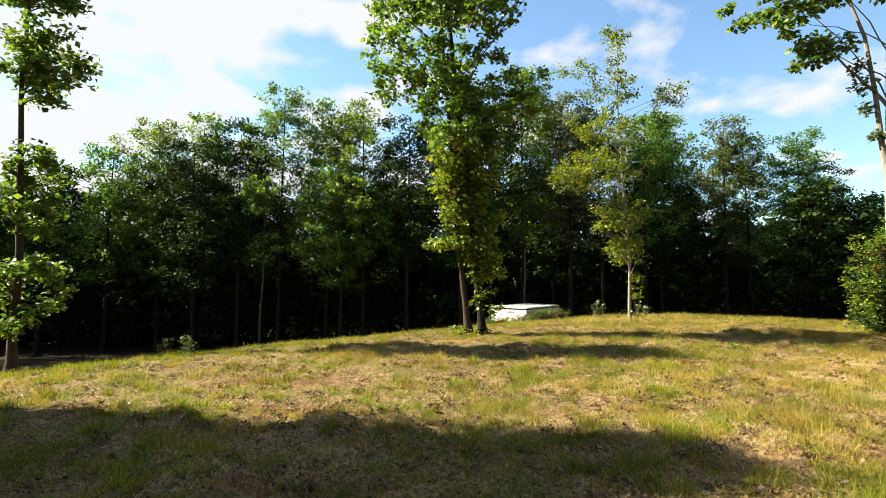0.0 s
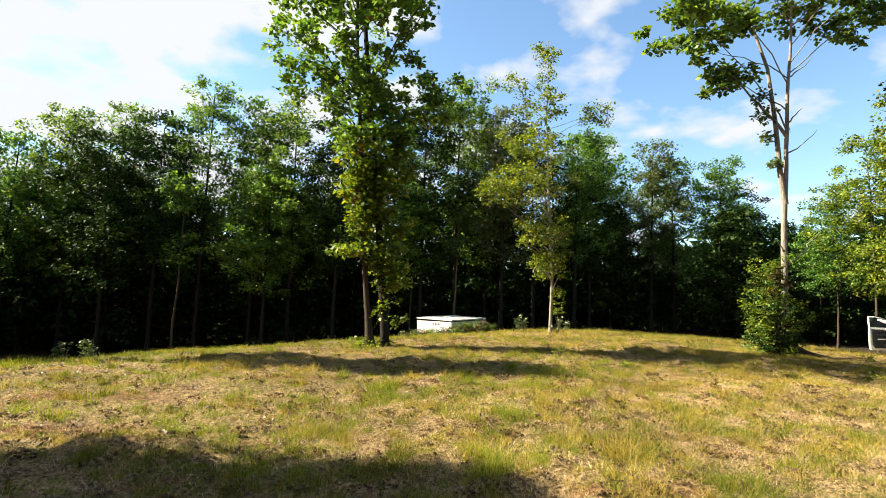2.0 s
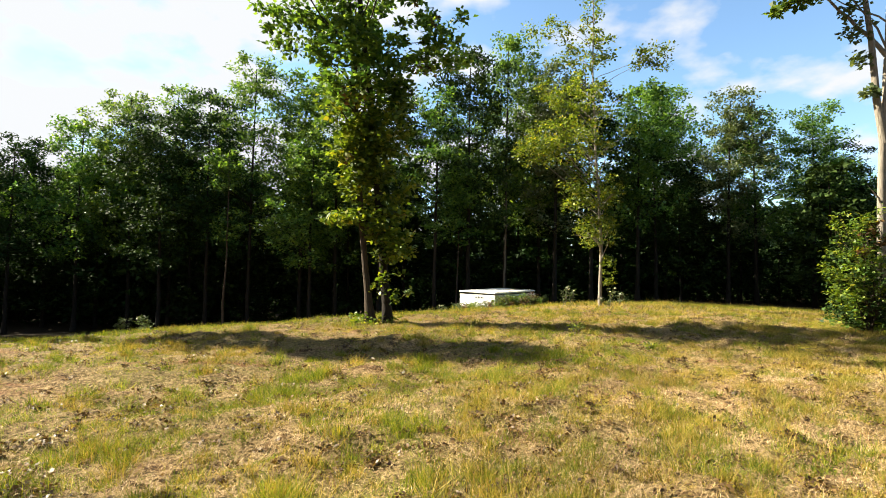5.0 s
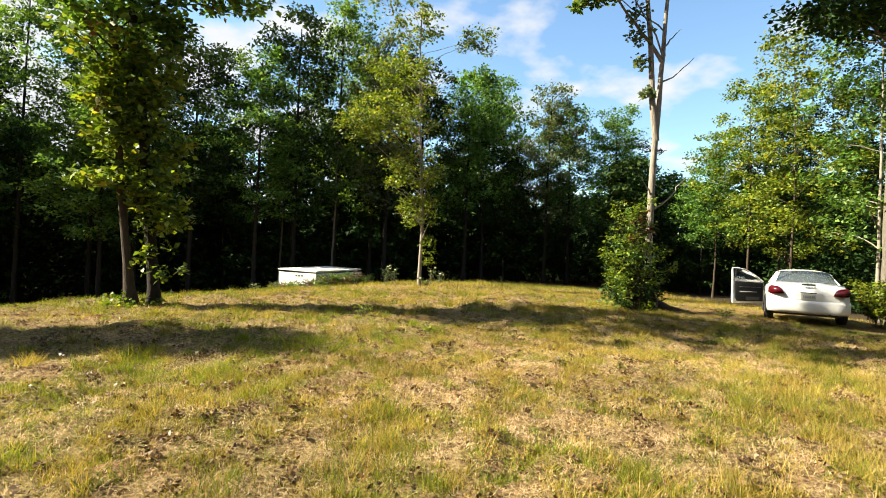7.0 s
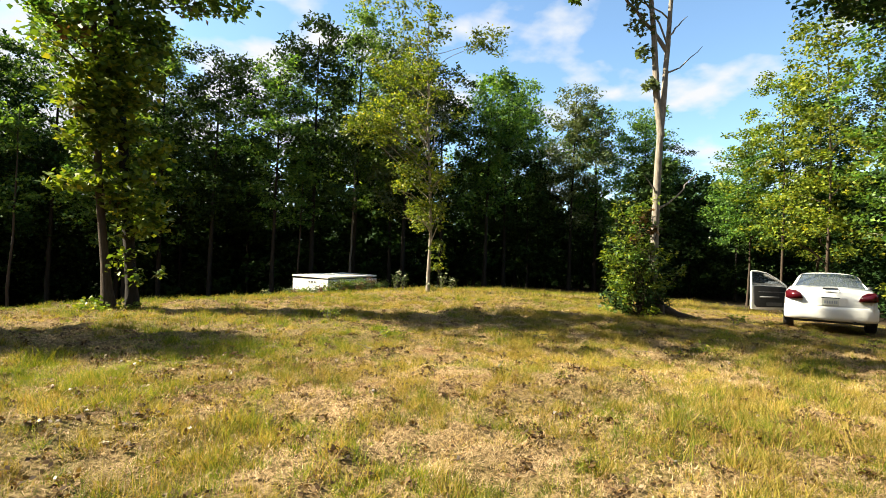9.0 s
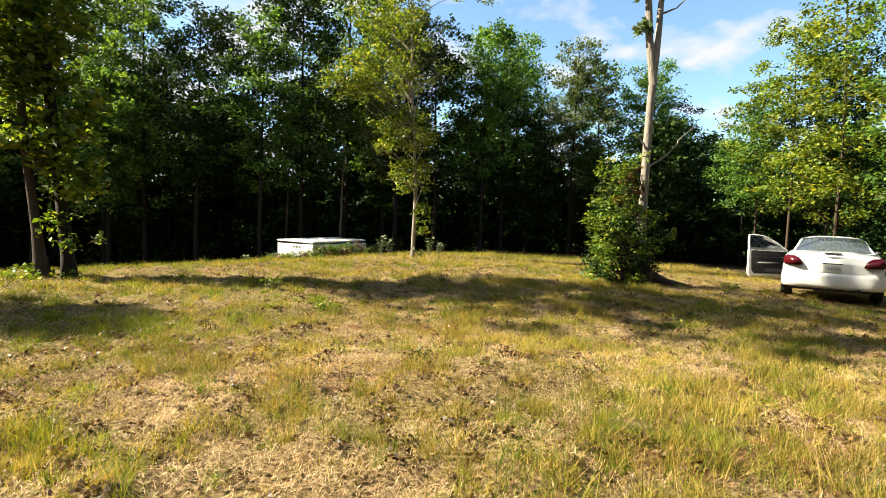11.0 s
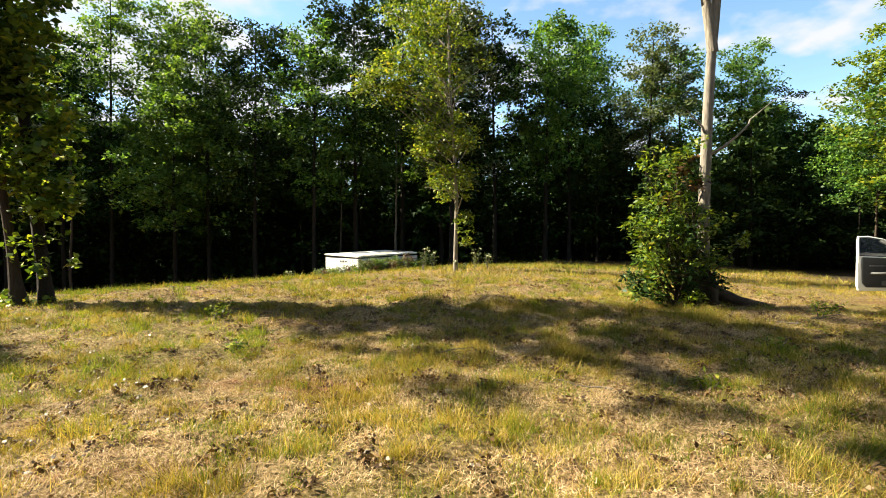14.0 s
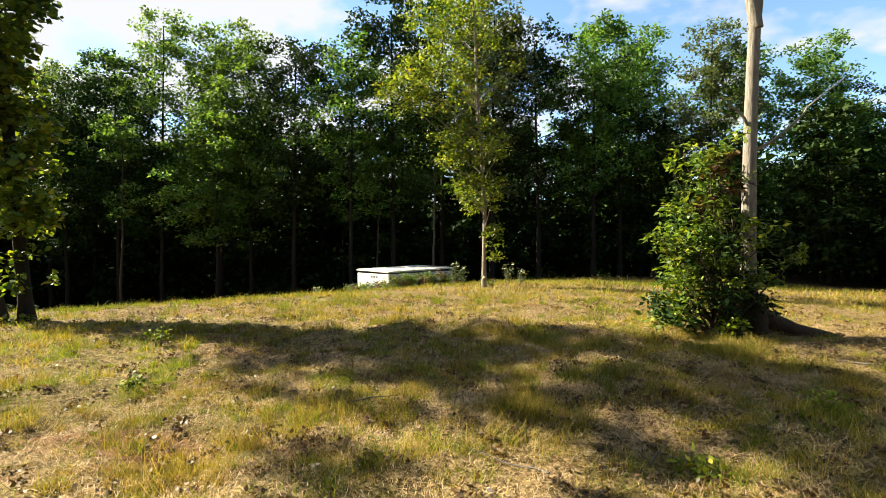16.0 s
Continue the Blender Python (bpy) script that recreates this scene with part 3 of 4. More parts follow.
def wood_kinds():
    """Tall woodland trees to be repeated, each with its own trunk, limbs and crown; the last two are coarser, for the depth of the woods."""
    kinds = []
    # bark, and some of the leaves, carry the woods' shade in their colour
    for k, (w, leaf, bark) in enumerate(((2.9, LEAF_MID, BARK_SHADED), (3.3, LEAF_SHADED, BARK_SHADED), (2.9, LEAF_MID, BARK_SHADED), (3.1, LEAF_MID, BARK_SHADED), (3.0, LEAF_PALE, BARK_SHADED), (3.3, LEAF_SHADED, BARK_SHADED), (3.3, LEAF_SHADED, BARK_SHADED))):
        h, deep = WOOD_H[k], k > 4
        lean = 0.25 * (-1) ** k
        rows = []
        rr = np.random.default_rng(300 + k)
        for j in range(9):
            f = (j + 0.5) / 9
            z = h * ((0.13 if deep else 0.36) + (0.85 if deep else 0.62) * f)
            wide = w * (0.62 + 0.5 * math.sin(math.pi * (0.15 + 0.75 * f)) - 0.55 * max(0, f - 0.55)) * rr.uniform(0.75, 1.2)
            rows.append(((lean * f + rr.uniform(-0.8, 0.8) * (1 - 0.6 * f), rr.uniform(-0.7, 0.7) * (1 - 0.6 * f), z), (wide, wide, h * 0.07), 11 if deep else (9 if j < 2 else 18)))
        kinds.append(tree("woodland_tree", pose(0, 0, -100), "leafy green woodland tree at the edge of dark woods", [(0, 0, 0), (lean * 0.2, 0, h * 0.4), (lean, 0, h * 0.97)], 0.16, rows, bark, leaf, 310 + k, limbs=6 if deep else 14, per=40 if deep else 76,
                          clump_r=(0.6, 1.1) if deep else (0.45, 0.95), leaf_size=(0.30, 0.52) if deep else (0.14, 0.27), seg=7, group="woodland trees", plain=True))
    return kinds


KINDS = wood_kinds()
rng_w = np.random.default_rng(88)
used = set()


def plant(kind, x, y, top, turn=None):
    """A woodland tree whose tip stands at the height top."""
    m = at_ground(x, y, 0.1, rng_w.uniform(0, 360) if turn is None else turn)
    scale = (top - float(land(x, y))) / WOOD_H[kind]
    wide = min(scale, 1.0 + 0.35 * (scale - 1.0))
    src = KINDS[kind]
    ob = src if kind not in used else copy_thing(src, m)
    used.add(kind)
    ob.matrix_world = m
    ob.scale = (wide, wide, scale)
    return ob


# front row of the woods, tree by tree: kind, x, y, height of its tip
WEST = ((3, -36, 38, 9.0), (3, -33, 37, 9.5), (1, -29.5, 38, 10.5), (3, -26, 40, 12.0), (0, -22.5, 41, 14.6), (2, -20, 42, 15.2), (1, -18, 37.5, 11.5),
         (1, -15.2, 38.5, 13.2), (2, -12.2, 38.5, 16.2), (0, -9, 40, 15.4), (2, -5.8, 38, 14.7), (3, -7.2, 36.5, 9.5), (1, -2.6, 37, 13.5))
EAST = ((0, 1.2, 36, 12.9), (2, 6, 39.8, 17.8), (1, 3.4, 37.5, 15.6), (4, 9.2, 37.5, 15.0), (0, 8.6, 40.5, 15.5), (1, 12, 39, 14.0), (3, 15.2, 39, 14.3),
         (0, 19.4, 45, 16.3), (1, 17.2, 41, 12.5), (4, 22.8, 41.8, 14.7), (3, 25.8, 43.5, 13.7), (0, 29.5, 42.5, 14.1), (1, 33, 44, 11.3), (3, 36.5, 43, 8.6))
for k, x, y, top in WEST + EAST:
    plant(k, x, y, top)
# rows behind, closing the view between the trunks
for row in range(3):
    for x in np.arange(-44, 42, 4.2):
        lo = 10.6 - 0.06 * abs(x + 2) * (1.6 if x > 10 else 1)
        plant(5 + int(rng_w.integers(0, 2)), x + rng_w.uniform(-1.5, 1.5), 43.5 + 4.0 * row + rng_w.uniform(-1.2, 1.2) + max(0, x - 18) * 0.15, lo + rng_w.uniform(-1.0, 1.6))
# low trees that shut the far corner
for x, y, top in ((27.8, 38.2, 9.0), (31.0, 38.5, 8.2), (32.0, 35.0, 7.2), (35.0, 36.5, 7.6), (36.5, 32.0, 7.6), (39.0, 35.0, 8.4), (40.0, 30.0, 8.8)):
    plant(5 + int(rng_w.integers(0, 2)), x, y, top)
# the sunny side, and tall unseen woods added behind the walker to block sky light
for x, y in ((-31, 30), (-34, 25), (-33, 17), (-31, 10), (-34, 4), (-38, 33), (-39, 20), (-38, 10)):
    plant(5 + int(rng_w.integers(0, 2)), x, y, rng_w.uniform(9.5, 12.5))
for row in range(2):
    for a in np.arange(-178 + 5 * row, 6, 11):
        x, y = 3 + (31 + 5 * row) * math.cos(radians(a)), 2 + (15 + 5 * row) * math.sin(radians(a))
        plant(5 + int(rng_w.integers(0, 2)), x + rng_w.uniform(-1, 1), y + rng_w.uniform(-1, 1), rng_w.uniform(14.5, 18.5))


# --- slim stems standing out at the face of the woods ---
for k, (x, y, h, r, bark) in enumerate(((-12.3, 35.0, 12.0, 0.10, BARK_BROWN), (5.75, 37.2, 10.5, 0.09, BARK_GREY), (2.6, 36.4, 9.0, 0.07, BARK_BROWN))):
    tree("slim_tree", at_ground(x, y, 0.1), "slim bare-stemmed tree before the dark woods", [(0, 0, 0), (0.15, 0, h * 0.5), (0.1, 0, h)], r,
         [((0.1, 0, h * 0.92), (1.4, 1.2, h * 0.12), 26), ((0.2, 0, h * 0.62), (0.9, 0.8, h * 0.12), 9)], bark, LEAF_MID, 640 + k, limbs=10, per=36, clump_r=(0.3, 0.6), leaf_size=(0.15, 0.28), seg=8, group="slim trees")


# --- bright trees behind the car ---
def build_car_side():
    spec = ((29.5, 31.0, 9.0, 2.4, LEAF_MID), (26.8, 25.6, 11.5, 2.7, LEAF_OLIVE), (25.2, 21.6, 13.0, 2.8, LEAF_OLIVE), (24.6, 17.6, 14.0, 3.0, LEAF_MID), (23.6, 13.4, 14.0, 3.0, LEAF_OLIVE), (29.2, 26.0, 12.0, 2.6, LEAF_SHADED), (28.5, 20.0, 14.5, 2.8, LEAF_SHADED), (28.0, 15.0, 14.0, 2.8, LEAF_SHADED),
            (24.0, 8.5, 13.0, 2.8, LEAF_MID), (33, 29, 11, 2.6, LEAF_SHADED), (33, 24, 13, 2.8, LEAF_SHADED), (27, 7, 13, 2.8, LEAF_SHADED))
    for k, (x, y, h, w, leaf) in enumerate(spec):
        rr = np.random.default_rng(500 + k)
        rows = [((rr.uniform(-0.5, 0.5), rr.uniform(-0.5, 0.5), h * (0.31 + 0.12 * (k == 0) - 0.10 * (k in (2, 3, 4, 8)) + (0.67 + 0.10 * (k in (2, 3, 4, 8))) * (j + 0.5) / 7)), (w * (1.05 - 0.5 * abs(j / 6 - 0.35)), w * (1.05 - 0.5 * abs(j / 6 - 0.35)), h * 0.08), 24) for j in range(7)]
        tree("roadside_tree", at_ground(x, y, 0.1), "sunlit yellow-green leafy tree behind the parked car" if leaf is not LEAF_SHADED else "leafy tree behind the parked car, leaves darkened for shade", [(0, 0, 0), (0.1, 0, h * 0.5), (0, 0.2, h * 0.95)], 0.075, rows, BARK_PALE if k == 3 else BARK_BROWN, leaf, 520 + k, limbs=14, per=64,
             clump_r=(0.33, 0.70), leaf_size=(0.09, 0.19), seg=7)


build_car_side()
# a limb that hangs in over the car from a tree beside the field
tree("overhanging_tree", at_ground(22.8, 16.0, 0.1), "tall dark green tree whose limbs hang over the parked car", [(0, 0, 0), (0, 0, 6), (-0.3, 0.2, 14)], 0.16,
     [((-1.3, 0.2, 10.4), (2.1, 2.4, 0.9), 80), ((0, 0, 12.6), (2.9, 2.9, 1.6), 100)], BARK_GREY, LEAF_SHADED, 61, limbs=30, per=42)


# --- undergrowth that closes the woods below the crowns, and the distant woods; leaf colour darkened for shade ---
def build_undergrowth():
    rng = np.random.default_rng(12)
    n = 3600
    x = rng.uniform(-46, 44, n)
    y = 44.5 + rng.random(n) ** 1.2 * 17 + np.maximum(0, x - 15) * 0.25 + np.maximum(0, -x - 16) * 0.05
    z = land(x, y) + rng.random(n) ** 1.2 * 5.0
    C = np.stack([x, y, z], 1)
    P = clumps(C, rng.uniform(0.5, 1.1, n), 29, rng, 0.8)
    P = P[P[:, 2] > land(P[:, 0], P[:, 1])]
    ob = new("undergrowth", mesh_np("undergrowth", *leaf_quads(P, rng.uniform(0.22, 0.42, len(P)), rng, plain=True), LEAF_SHADED))
    tagged(ob, "dense undergrowth below the woodland trees, darkened for shade", "undergrowth", kind="stuff")
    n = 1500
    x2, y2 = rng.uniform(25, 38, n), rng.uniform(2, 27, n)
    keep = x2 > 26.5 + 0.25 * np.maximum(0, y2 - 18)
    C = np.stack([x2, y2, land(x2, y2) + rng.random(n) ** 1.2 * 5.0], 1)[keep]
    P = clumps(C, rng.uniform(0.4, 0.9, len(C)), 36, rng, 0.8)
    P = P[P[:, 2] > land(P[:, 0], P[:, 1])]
    ob = new("undergrowth", mesh_np("undergrowth", *leaf_quads(P, rng.uniform(0.14, 0.28, len(P)), rng, plain=True), LEAF_SHADED))
    tagged(ob, "undergrowth below the trees behind the car, darkened for shade", "undergrowth", kind="stuff")
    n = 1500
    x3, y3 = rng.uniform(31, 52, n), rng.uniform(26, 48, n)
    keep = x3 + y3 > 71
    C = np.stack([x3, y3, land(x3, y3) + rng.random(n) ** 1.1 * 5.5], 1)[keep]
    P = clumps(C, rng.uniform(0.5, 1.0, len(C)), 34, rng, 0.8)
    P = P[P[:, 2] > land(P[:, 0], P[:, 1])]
    ob = new("undergrowth", mesh_np("undergrowth", *leaf_quads(P, rng.uniform(0.20, 0.36, len(P)), rng, plain=True), LEAF_SHADED))
    tagged(ob, "undergrowth in the corner of the woods, darkened for shade", "undergrowth", kind="stuff")
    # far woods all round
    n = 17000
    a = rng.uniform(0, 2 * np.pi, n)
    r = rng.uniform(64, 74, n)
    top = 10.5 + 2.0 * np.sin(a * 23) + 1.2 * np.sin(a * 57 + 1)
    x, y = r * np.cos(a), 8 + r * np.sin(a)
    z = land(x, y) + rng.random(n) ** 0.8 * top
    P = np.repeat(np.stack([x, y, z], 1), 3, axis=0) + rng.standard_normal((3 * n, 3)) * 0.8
    ob = new("far_woods", mesh_np("far_woods", *leaf_quads(P, rng.uniform(1.3, 2.3, len(P)), rng, plain=True), LEAF_SHADED))
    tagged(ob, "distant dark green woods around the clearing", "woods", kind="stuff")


build_undergrowth()


# ================= the parked car =================
def box_bm(size, centre=(0, 0, 0), bevel=0.0, segs=2):
    bm = bmesh.new()
    bmesh.ops.create_cube(bm, size=1.0)
    bmesh.ops.scale(bm, vec=size, verts=bm.verts)
    bmesh.ops.translate(bm, vec=centre, verts=bm.verts)
    if bevel:
        bmesh.ops.bevel(bm, geom=bm.edges[:], offset=bevel, segments=segs, affect="EDGES")
    return bm


def prism_bm(outline, depth, axis="y", at=0.0, bevel=0.0):
    """A plate: the outline in two coordinates, given depth along the axis."""
    bm = bmesh.new()
    put = {"y": lambda a, b, d: (a, at + d, b), "x": lambda a, b, d: (at + d, a, b), "z": lambda a, b, d: (a, b, at + d)}[axis]
    lo = [bm.verts.new(put(a, b, 0)) for a, b in outline]
    hi = [bm.verts.new(put(a, b, depth)) for a, b in outline]
    n = len(outline)
    bm.faces.new(lo)
    bm.faces.new(hi[::-1])
    for i in range(n):
        bm.faces.new((lo[i], hi[i], hi[(i + 1) % n], lo[(i + 1) % n]))
    bmesh.ops.recalc_face_normals(bm, faces=bm.faces)
    if bevel:
        bmesh.ops.bevel(bm, geom=bm.edges[:], offset=bevel, segments=2, affect="EDGES")
    return bm


def car_section(y):
    """Half width, sill, shoulder and deck heights of the body at y metres ahead of the rear axle."""
    ys = (-1.04, -1.0, -0.9, -0.55, 0.0, 0.9, 2.0, 2.75, 3.3, 3.62, 3.74)
    w = (0.70, 0.80, 0.855, 0.885, 0.895, 0.895, 0.895, 0.885, 0.84, 0.72, 0.56)
    b = (0.42, 0.34, 0.29, 0.26, 0.22, 0.19, 0.19, 0.20, 0.22, 0.27, 0.36)
    s = (0.66, 0.80, 0.88, 0.93, 0.94, 0.92, 0.89, 0.84, 0.74, 0.62, 0.55)
    d = (0.70, 0.93, 1.02, 1.055, 1.05, 0.98, 0.95, 0.93, 0.83, 0.68, 0.58)
    return [float(np.interp(y, ys, v)) for v in (w, b, s, d)]


def build_car():
    car = thing("car", Matrix.Translation((17.40, 14.22, -0.21)) @ pose(0, 0, 0, 0, 0, -45) @ Matrix.Scale(1.0, 4), "white sedan parked on the grass, its driver's door standing open", "car")
    # body shell, lofted; the doorway of the open door is left out
    bm = bmesh.new()
    ys = [-1.04, -1.03, -1.0, -0.95, -0.9, -0.75, -0.55, -0.3, 0.0, 0.35, 0.7, 1.05, 1.35, 1.7, 2.2, 2.45, 2.75, 3.05, 3.3, 3.5, 3.62, 3.70, 3.74]
    rings = []
    for y in ys:
        w, b, s, d = car_section(y)
        half = [(0.0, b), (w * 0.80, b), (w * 0.95, b + 0.05), (w * 0.985, b + 0.16), (w * 0.985, b + (s - b) * 0.42), (w, b + (s - b) * 0.62), (w * 0.985, s - 0.06), (w * 0.955, s), (w * 0.87, d - 0.02), (w * 0.6, d + 0.008), (0.0, d + 0.018)]
        pts = [(x, z) for x, z in half] + [(-x, z) for x, z in half[-2:0:-1]]
        rings.append([bm.verts.new((x, y, z)) for x, z in pts])
    n = len(rings[0])
    for i in range(len(ys) - 1):
        for j in range(n):
            doorway = 1.04 < ys[i] < 2.19 and 12 <= j <= 17
            if not doorway:
                bm.faces.new((rings[i][j], rings[i][(j + 1) % n], rings[i + 1][(j + 1) % n], rings[i + 1][j]))
    bm.faces.new(rings[0][::-1])
    bm.faces.new(rings[-1])
    bmesh.ops.recalc_face_normals(bm, faces=bm.faces)
    body = part("body", bm, CAR_PAINT, car, smooth=True)
    # rear bumper, wrapped round the corners
    bm = bmesh.new()
    prof = [(0.05, 0.30), (0.0, 0.32), (-0.024, 0.38), (-0.036, 0.46), (-0.038, 0.55), (-0.030, 0.60), (-0.010, 0.625), (0.05, 0.635)]
    cols = []
    for a in np.linspace(-1, 1, 25):
        x = 0.872 * math.copysign(abs(a) ** 0.8, a)
        y = -1.050 + 0.95 * max(0.0, abs(a) - 0.62) ** 1.7
        cols.append([bm.verts.new((x * (1 - d * 0.25), y + d, z)) for d, z in prof])
    for a, b in zip(cols, cols[1:]):
        for i in range(len(prof) - 1):
            bm.faces.new((a[i], b[i], b[i + 1], a[i + 1]))
    bmesh.ops.recalc_face_normals(bm, faces=bm.faces)
    part("rear_bumper", bm, CAR_PAINT, car, smooth=True)
    # black bar stands in for the shade beneath the bumper
    part("bumper_shade_bar", box_bm((1.3, 0.06, 0.08), (0, -0.95, 0.29), 0.02), BLACK_TRIM, car, "black bar for the shade under the bumper")
    # greenhouse: pillars and roof
    gh = ((-0.42, 1.03, 0.70), (0.42, 1.345, 0.555), (0.8, 1.385, 0.555), (1.25, 1.385, 0.56), (1.62, 1.345, 0.575), (2.48, 0.955, 0.74))
    bm = bmesh.new()
    rings = []
    for y, z, w in gh[1:5]:
        rings.append([bm.verts.new((x * w, y, z - 0.05 * abs(x) ** 3)) for x in np.linspace(-1.04, 1.04, 11)])
    for a, b in zip(rings, rings[1:]):
        for i in range(10):
            bm.faces.new((a[i], a[i + 1], b[i + 1], b[i]))
    bmesh.ops.solidify(bm, geom=bm.faces[:], thickness=0.03)
    part("roof", bm, CAR_PAINT, car, smooth=True)

    def bar(name, a, b, r=0.035, flat=1.5):
        d = Vector(b) - Vector(a)
        bm = box_bm((2 * r, 2 * r * flat, d.length), (0, 0, d.length / 2), 0.012)
        bmesh.ops.transform(bm, matrix=Matrix.Translation(a) @ d.to_track_quat("Z", "Y").to_matrix().to_4x4(), verts=bm.verts)
        part(name, bm, CAR_PAINT, car, smooth=True)

    for s in (-1, 1):
        bar("rear_pillar", (s * 0.715, -0.36, 1.0), (s * 0.555, 0.40, 1.268), 0.026, 1.4)
        bar("centre_pillar", (s * 0.76, 1.05, 0.92), (s * 0.575, 0.98, 1.285), 0.026)
        bar("front_pillar", (s * 0.76, 2.42, 0.92), (s * 0.575, 1.60, 1.265), 0.026)

    def pane(name, a, b, c, d, bow=0.02):
        bm = bmesh.new()
        grid = []
        for v in np.linspace(0, 1, 5):
            row = []
            for u in np.linspace(0, 1, 9):
                p = (Vector(a) * (1 - u) + Vector(b) * u) * (1 - v) + (Vector(d) * (1 - u) + Vector(c) * u) * v
                k = bow * (1 - (2 * u - 1) ** 2)
                row.append(bm.verts.new(p + Vector((0, -k if name != "windscreen" else k, k))))
            grid.append(row)
        for r0, r1 in zip(grid, grid[1:]):
            for i in range(8):
                bm.faces.new((r0[i], r0[i + 1], r1[i + 1], r1[i]))
        ob = part(name, bm, GLASS, car, "dark tinted glass", smooth=True)
        ob.visible_shadow = False

    pane("rear_window", (-0.69, -0.40, 1.02), (0.69, -0.40, 1.02), (0.55, 0.44, 1.335), (-0.55, 0.44, 1.335), 0.035)
    pane("windscreen", (-0.72, 2.46, 0.95), (0.72, 2.46, 0.95), (0.56, 1.60, 1.345), (-0.56, 1.60, 1.345), 0.05)
    pane("side_window", (0.755, -0.1, 1.0), (0.755, 2.3, 0.95), (0.59, 1.6, 1.30), (0.59, 0.45, 1.31), 0.0)
    pane("side_window", (-0.755, -0.1, 1.0), (-0.755, 1.0, 0.97), (-0.59, 1.0, 1.31), (-0.59, 0.45, 1.31), 0.0)
    # cabin
    part("cabin_floor", box_bm((1.6, 2.9, 0.05), (0, 1.1, 0.30)), DARK_CLOTH, car)
    for x in (-0.38, 0.38):
        part("seat", box_bm((0.52, 0.52, 0.22), (x, 1.45, 0.48), 0.06), DARK_CLOTH, car, smooth=True)
        bm = box_bm((0.50, 0.14, 0.62), (x, 1.12, 0.86), 0.06)
        part("seat_back", bm, DARK_CLOTH, car, smooth=True)
        part("headrest", box_bm((0.26, 0.1, 0.16), (x, 1.08, 1.23), 0.04), DARK_CLOTH, car, smooth=True)
    part("rear_bench", box_bm((1.25, 0.2, 0.6), (0, 0.15, 0.74), 0.06), DARK_CLOTH, car, smooth=True)
    part("parcel_shelf", box_bm((1.25, 0.62, 0.03), (0, -0.12, 1.015)), BLACK_TRIM, car)
    part("dashboard", box_bm((1.45, 0.4, 0.24), (0, 2.3, 0.80), 0.06), BLACK_TRIM, car, smooth=True)
    # tail lights: wrap-round wedges, a clear band over the lower third
    for s in (-1, 1):
        bm = bmesh.new()
        o = [(0.51, 0.785), (0.62, 0.77), (0.80, 0.775), (0.862, 0.79), (0.855, 0.93), (0.80, 0.975), (0.66, 0.965), (0.57, 0.91)]
        fr, bk = [], []
        for x, z in o:
            k = max(0, (x - 0.60)) ** 2 * 2.0
            yy = -1.10 + k + (z - 0.80) * 0.42
            fr.append(bm.verts.new((s * x, yy - 0.012, z)))
            bk.append(bm.verts.new((s * x * 0.99, yy + 0.07, z)))
        bm.faces.new(fr if s > 0 else fr[::-1])
        for i in range(len(o)):
            q = (fr[i], bk[i], bk[(i + 1) % len(o)], fr[(i + 1) % len(o)])
            bm.faces.new(q if s > 0 else q[::-1])
        bmesh.ops.recalc_face_normals(bm, faces=bm.faces)
        part("tail_light", bm, TAIL_RED, car, "dark red tail light", smooth=True)
    part("brake_light", box_bm((0.30, 0.02, 0.03), (0, -0.945, 1.035), 0.006), BLACK_TRIM, car, "dark high brake light on the boot lid")
    bm = prism_bm([(-0.19, 0.985), (-0.06, 0.955), (0.06, 0.955), (0.19, 0.985), (0.07, 0.972), (-0.07, 0.972)], 0.012, "y", -1.018)
    part("badge", bm, ALLOY, car, "chrome winged badge")
    # plate in its recess
    part("plate_recess", box_bm((0.62, 0.03, 0.20), (0, -1.045, 0.735), 0.012), CAR_PAINT, car)
    plate = part("number_plate", box_bm((0.31, 0.012, 0.155), (0, -1.067, 0.735), 0.004), PLATE, car, "pale number plate with dark writing")
    for x in (-0.10, -0.055, -0.01, 0.035, 0.08, 0.115):
        part("character", box_bm((0.028, 0.004, 0.065), (x, -1.0745, 0.73)), PLATE_INK, plate)
    # black bar drawn for the shade along the plate's top
    part("plate_shadow_bar", box_bm((0.34, 0.03, 0.02), (0, -1.055, 0.828), 0.004), BLACK_TRIM, car)
    # underside and exhaust
    part("underside", box_bm((1.45, 4.2, 0.08), (0, 1.35, 0.27)), BLACK_TRIM, car)
    bm = bmesh.new()
    bmesh.ops.create_cone(bm, cap_ends=True, segments=14, radius1=0.03, radius2=0.03, depth=0.22)
    bmesh.ops.rotate(bm, matrix=Matrix.Rotation(radians(90), 3, "X"), verts=bm.verts)
    bmesh.ops.translate(bm, vec=(0.45, -0.99, 0.30), verts=bm.verts)
    part("exhaust_pipe", bm, BLACK_TRIM, car)

    # wheels
    def lathe(profile, seg=24):
        bm = bmesh.new()
        rings = [[bm.verts.new((x, r * math.cos(a), r * math.sin(a))) for a in np.linspace(0, 2 * math.pi, seg, endpoint=False)] for x, r in profile]
        for a, b in zip(rings, rings[1:]):
            for i in range(seg):
                bm.faces.new((a[i], a[(i + 1) % seg], b[(i + 1) % seg], b[i]))
        bmesh.ops.recalc_face_normals(bm, faces=bm.faces)
        return bm

